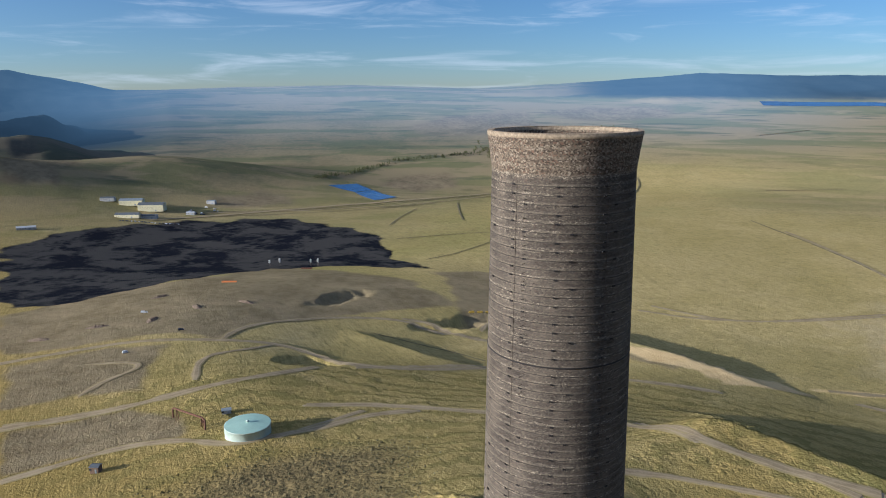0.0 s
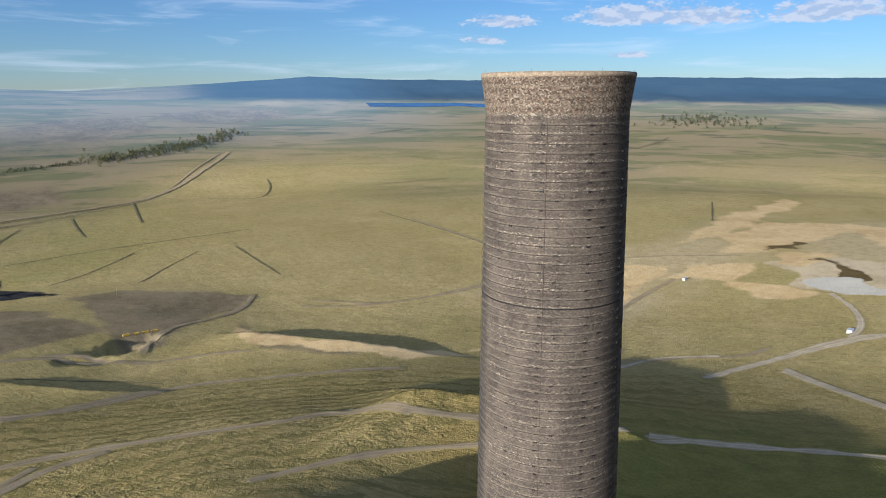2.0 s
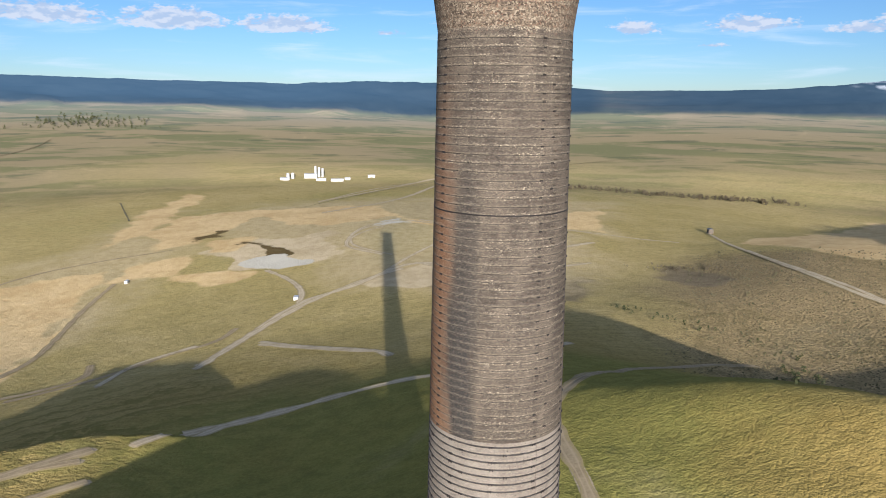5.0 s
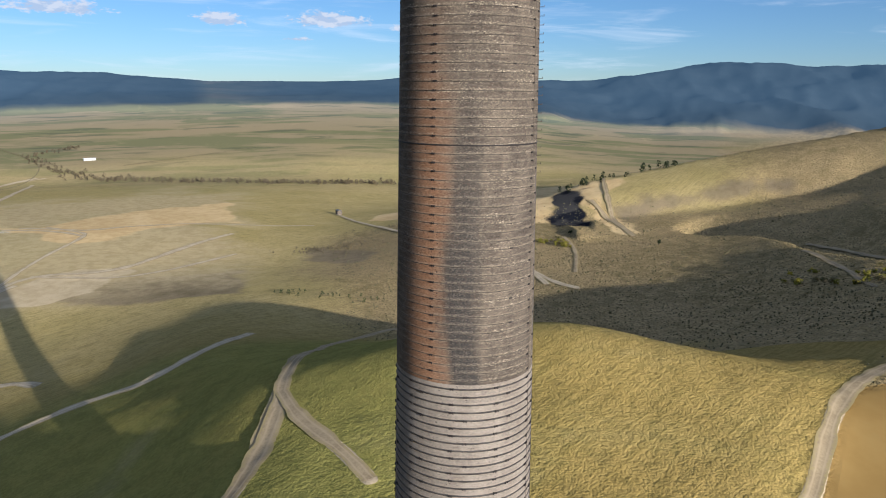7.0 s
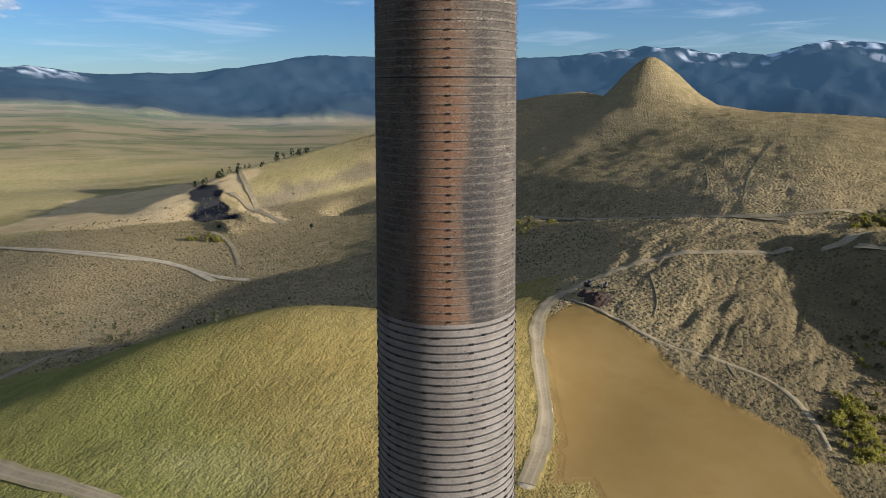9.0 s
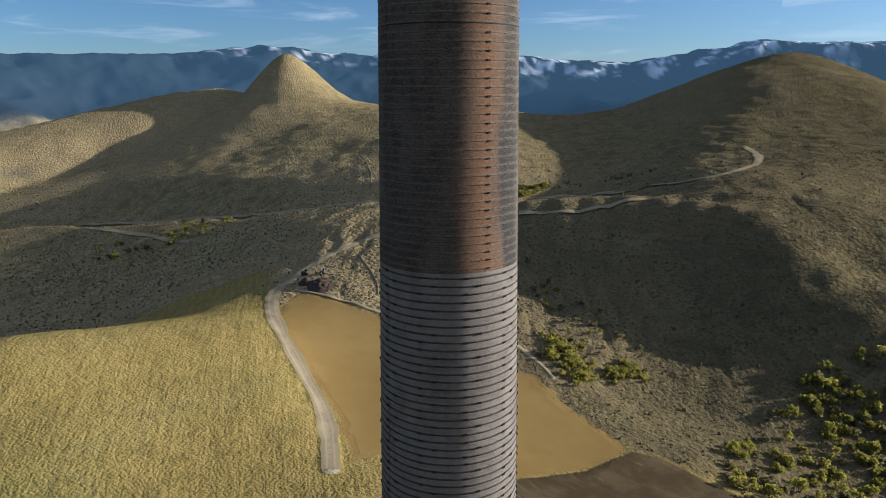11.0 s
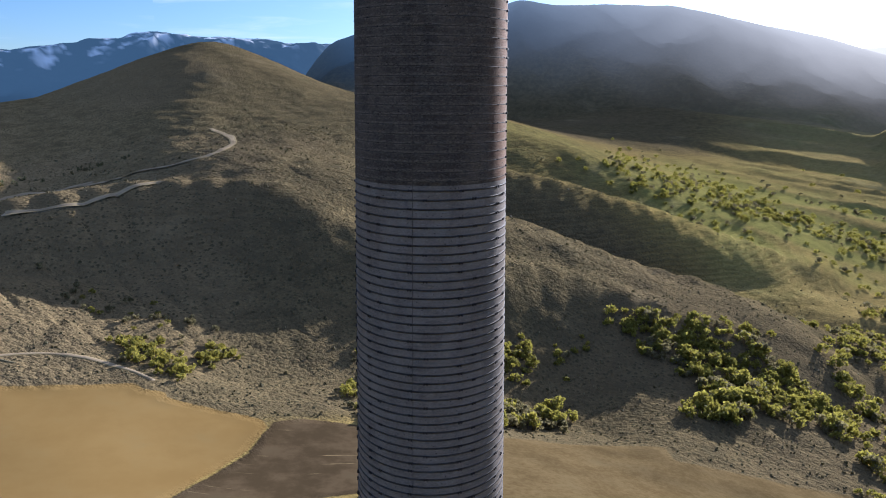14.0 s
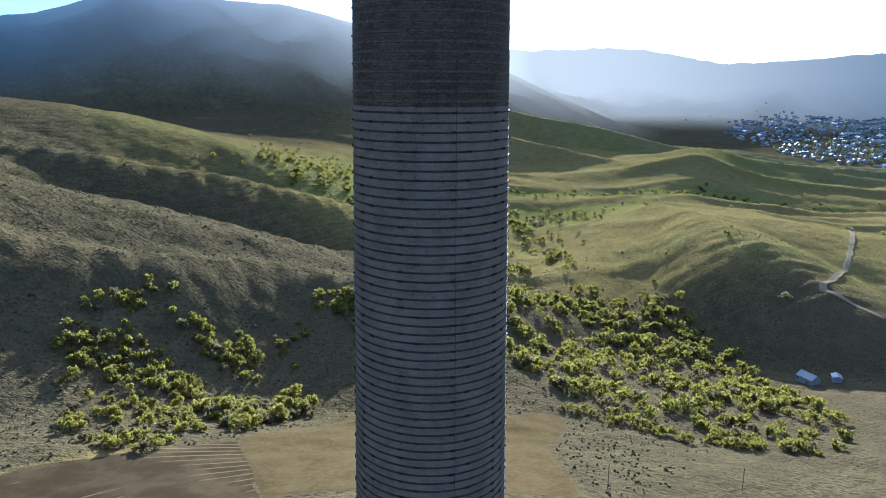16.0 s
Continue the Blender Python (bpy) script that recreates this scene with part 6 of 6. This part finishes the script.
excavator(240, -296, 200, plain("worn_dark_paint", (0.07, 0.06, 0.05), 0.7), "dark excavator on a heap beside the road bend")
excavator(228, -300, 120, plain("faded_machine_paint", (0.16, 0.13, 0.1), 0.7), "muddy excavator at the head of the sand field")


def heap(name, label, x, y, wide, long, tall, turn, mat, seed):
    """A heap of loose earth."""
    v, f, n, m = [], [], 40, 12
    a0 = radians(turn)
    for i in range(m + 1):
        for k in range(n):
            a, q = 2 * math.pi * k / n, i / m
            px, py = wide * q * math.cos(a), long * q * math.sin(a)
            wx, wy = x + px * math.cos(a0) - py * math.sin(a0), y + px * math.sin(a0) + py * math.cos(a0)
            v.append((wx, wy, tall * (1 - q ** 1.6) * (1 + 0.5 * noise.noise((wx * 0.35, wy * 0.35, seed))) + 0.5 * noise.noise((wx, wy, seed)) * (1 - q)))
    base = surface([p[0] for p in v], [p[1] for p in v])
    v = [(p[0], p[1], p[2] + b - 0.15) for p, b in zip(v, base)]
    for i in range(m):
        for k in range(n):
            f.append((i * n + k, (i + 1) * n + k, (i + 1) * n + (k + 1) % n, i * n + (k + 1) % n))
    return tagged(new(name, mesh_from(name, v, f, mat)), label, "heap")


MULCH = plain("dark_mulch", (0.055, 0.032, 0.02), 0.95, 0, 0.8, 0.45, 0.3)
EARTH = plain("turned_earth", (0.17, 0.12, 0.08), 0.95, 0, 0.5, 0.35, 0.3)
heap("dark_heap", "dark brown heap of mulch at the road bend", 218, -282, 9, 13, 3.2, 40, MULCH, 3)
heap("dark_heap", "dark lumpy heap beside the excavator", 231, -284, 5, 6, 3.0, 10, MULCH, 8)
for k, (x, y) in enumerate(((-548, 645), (-527, 711), (-480, 757), (-641, 561), (-602, 612), (-623, 768))):
    heap("earth_heap", "low dark heap of earth on the bare plateau", x, y, 6, 15, 2.2, 20 + 25 * k, EARTH, k)


def pole(x, y, h, arms, label):
    ob = thing("utility_pole", label, "pole", (x, y, ground_z(x, y)), 30)
    part("post", rod_mesh("post", [(0, 0, -1), (0, 0, h)], 0.16, WOOD, 7), ob)
    for k in range(arms):
        part("crossarm", rod_mesh("crossarm", [(-1.6, 0, h - 0.5 - k), (1.6, 0, h - 0.5 - k)], 0.08, WOOD, 5), ob)
        for d in (-1.5, 0, 1.5):
            part("insulator", lathe("insulator", [(0.02, 0), (0.1, 0.05), (0.1, 0.2), (0.02, 0.25)], GLASS, 8), ob, at=(d, 0, h - 0.42 - k))


pole(-153, -40, 11, 0, "leaning bare wooden pole on the dry slope")
pole(-205, -5, 11, 1, "wooden utility pole with one crossarm on the slope")
pole(59, -121, 11, 1, "wooden utility pole beside the ploughed field")
pole(497, 1241, 22, 0, "tall lone post on the plain")
pole(-226, 1097, 18, 0, "tall pale post near the gravel road")

pine = thing("pine_tree", "lone dark pine beside the field road", "tree", (877, -392, ground_z(877, -392)))
part("trunk", rod_mesh("trunk", [(0, 0, -1), (0, 0, 8)], 0.3, BARK, 6), pine)
part("crown", crown_mesh("crown", 3.0, 12.0, 16, 30, 0.7, 31, PINE), pine)
pine = thing("pine_tree", "dark bushy tree on the scrub flat", "tree", (997, -294, ground_z(997, -294)))
part("trunk", rod_mesh("trunk", [(0, 0, -1), (0, 0, 6)], 0.3, BARK, 6), pine)
part("crown", crown_mesh("crown", 4.0, 9.0, 14, 30, 0.7, 32, PINE), pine)

# the town in the valley, too many houses to count
v, f, mi = [], [], []
rnd = random.Random(12)
xs, ys = [], []
while len(xs) < 620:
    x, y = rnd.uniform(-3900, -2450), rnd.uniform(-1100, -150)
    if inside(np.array([x]), np.array([y]), ((-3455, -1046), (-3787, -856), (-3750, -300), (-2479, -200), (-2500, -480), (-2989, -871)))[0] > 0:
        xs.append(x)
        ys.append(y)
for x, y, z in zip(xs, ys, surface(xs, ys)):
    w, d, h, a = rnd.uniform(9, 20), rnd.uniform(8, 12), rnd.uniform(4, 8), radians(30 + rnd.choice((0, 90)) + rnd.uniform(-5, 5))
    if rnd.random() < 0.05:
        w, d = w * 4, d * 1.8
    c, s = math.cos(a), math.sin(a)
    b = len(v)
    for px, py, pz in ((-1, -1, -3), (1, -1, -3), (1, 1, -3), (-1, 1, -3), (-1, -1, h), (1, -1, h), (1, 1, h), (-1, 1, h), (-1, 0, h + d * 0.3), (1, 0, h + d * 0.3)):
        qx, qy = px * w / 2, py * d / 2
        v.append((x + c * qx - s * qy, y + s * qx + c * qy, z + pz))
    f += [tuple(b + k for k in q) for q in ((0, 1, 5, 4), (2, 3, 7, 6), (1, 2, 6, 9, 5), (3, 0, 4, 8, 7), (4, 5, 9, 8), (6, 7, 8, 9))]
    m = rnd.choice((1, 1, 2, 2, 2))
    mi += [0, 0, 0, 0, m, m]
me = mesh_from("town_houses", v, f, WHITE_WALL)
me.materials.append(TIN)
me.materials.append(DARK_ROOF)
me.polygons.foreach_set("material_index", mi)
tagged(new("town_houses", me), "small pale and dark roofed houses of a far town", "houses", kind="stuff")
belt(404, 117, 11, FIELD_TREES, "town_trees", "trees among the houses of the far town", (-3501, -950), (-3300, -700), (-3000, -450), (-2598, -307), (-3600, -400))

# ---- water ----


def water_material(name, colour):
    m, n, s = material(name, 0.12, 0.0, 0.5)
    where = n.add("ShaderNodeNewGeometry").outputs["Position"]
    n.tree.links.new(n.mix(n.step(n.noise(where, 0.02, 3.0), 0.35, 0.65), [c * 0.8 for c in colour], colour), s.inputs["Base Color"])
    n.tree.links.new(n.add("ShaderNodeBump", {"Height": n.noise(where, 1.2, 3.0), "Strength": 0.15, "Distance": 0.1}).outputs[0], s.inputs["Normal"])
    return m


WATER = water_material("blue_water", (0.05, 0.14, 0.3))


def sheet(name, label, far, close, lift, mat, steps=48, rows=8):
    """Water between a far and a near shore line."""
    def at(line, u):
        p = np.array(line, float)
        d = np.concatenate([[0], np.cumsum(np.linalg.norm(np.diff(p, axis=0), axis=1))])
        return np.array([np.interp(u * d[-1], d, p[:, 0]), np.interp(u * d[-1], d, p[:, 1])])
    pts = [at(far, i / steps) * (1 - k / rows) + at(close, i / steps) * k / rows for k in range(rows + 1) for i in range(steps + 1)]
    z = surface([p[0] for p in pts], [p[1] for p in pts]) + lift
    n = steps + 1
    f = [(k * n + i, (k + 1) * n + i, (k + 1) * n + i + 1, k * n + i + 1) for k in range(rows) for i in range(steps)]
    return tagged(new(name, mesh_from(name, [(*p, q) for p, q in zip(pts, z)], f, mat)), label, "water", kind="structure")


sheet("pond", "bright blue settling pond on the plain", ((-912, 2087), (-842, 2173), (-776, 2126)), ((-830, 2064), (-806, 2058), (-769, 2115)), 1.2, WATER)
sheet("pond", "bright blue settling pond beside the first", ((-763, 2119), (-723, 2083), (-660, 2049)), ((-803, 2052), (-762, 2011), (-708, 1972)), 1.2, WATER)
sheet("reservoir", "long blue reservoir under the far hills", ((675, 3720), (1150, 3610), (1560, 3410), (1760, 3240)), ((680, 3640), (1140, 3545), (1500, 3350), (1750, 3210)), 3.0, WATER)
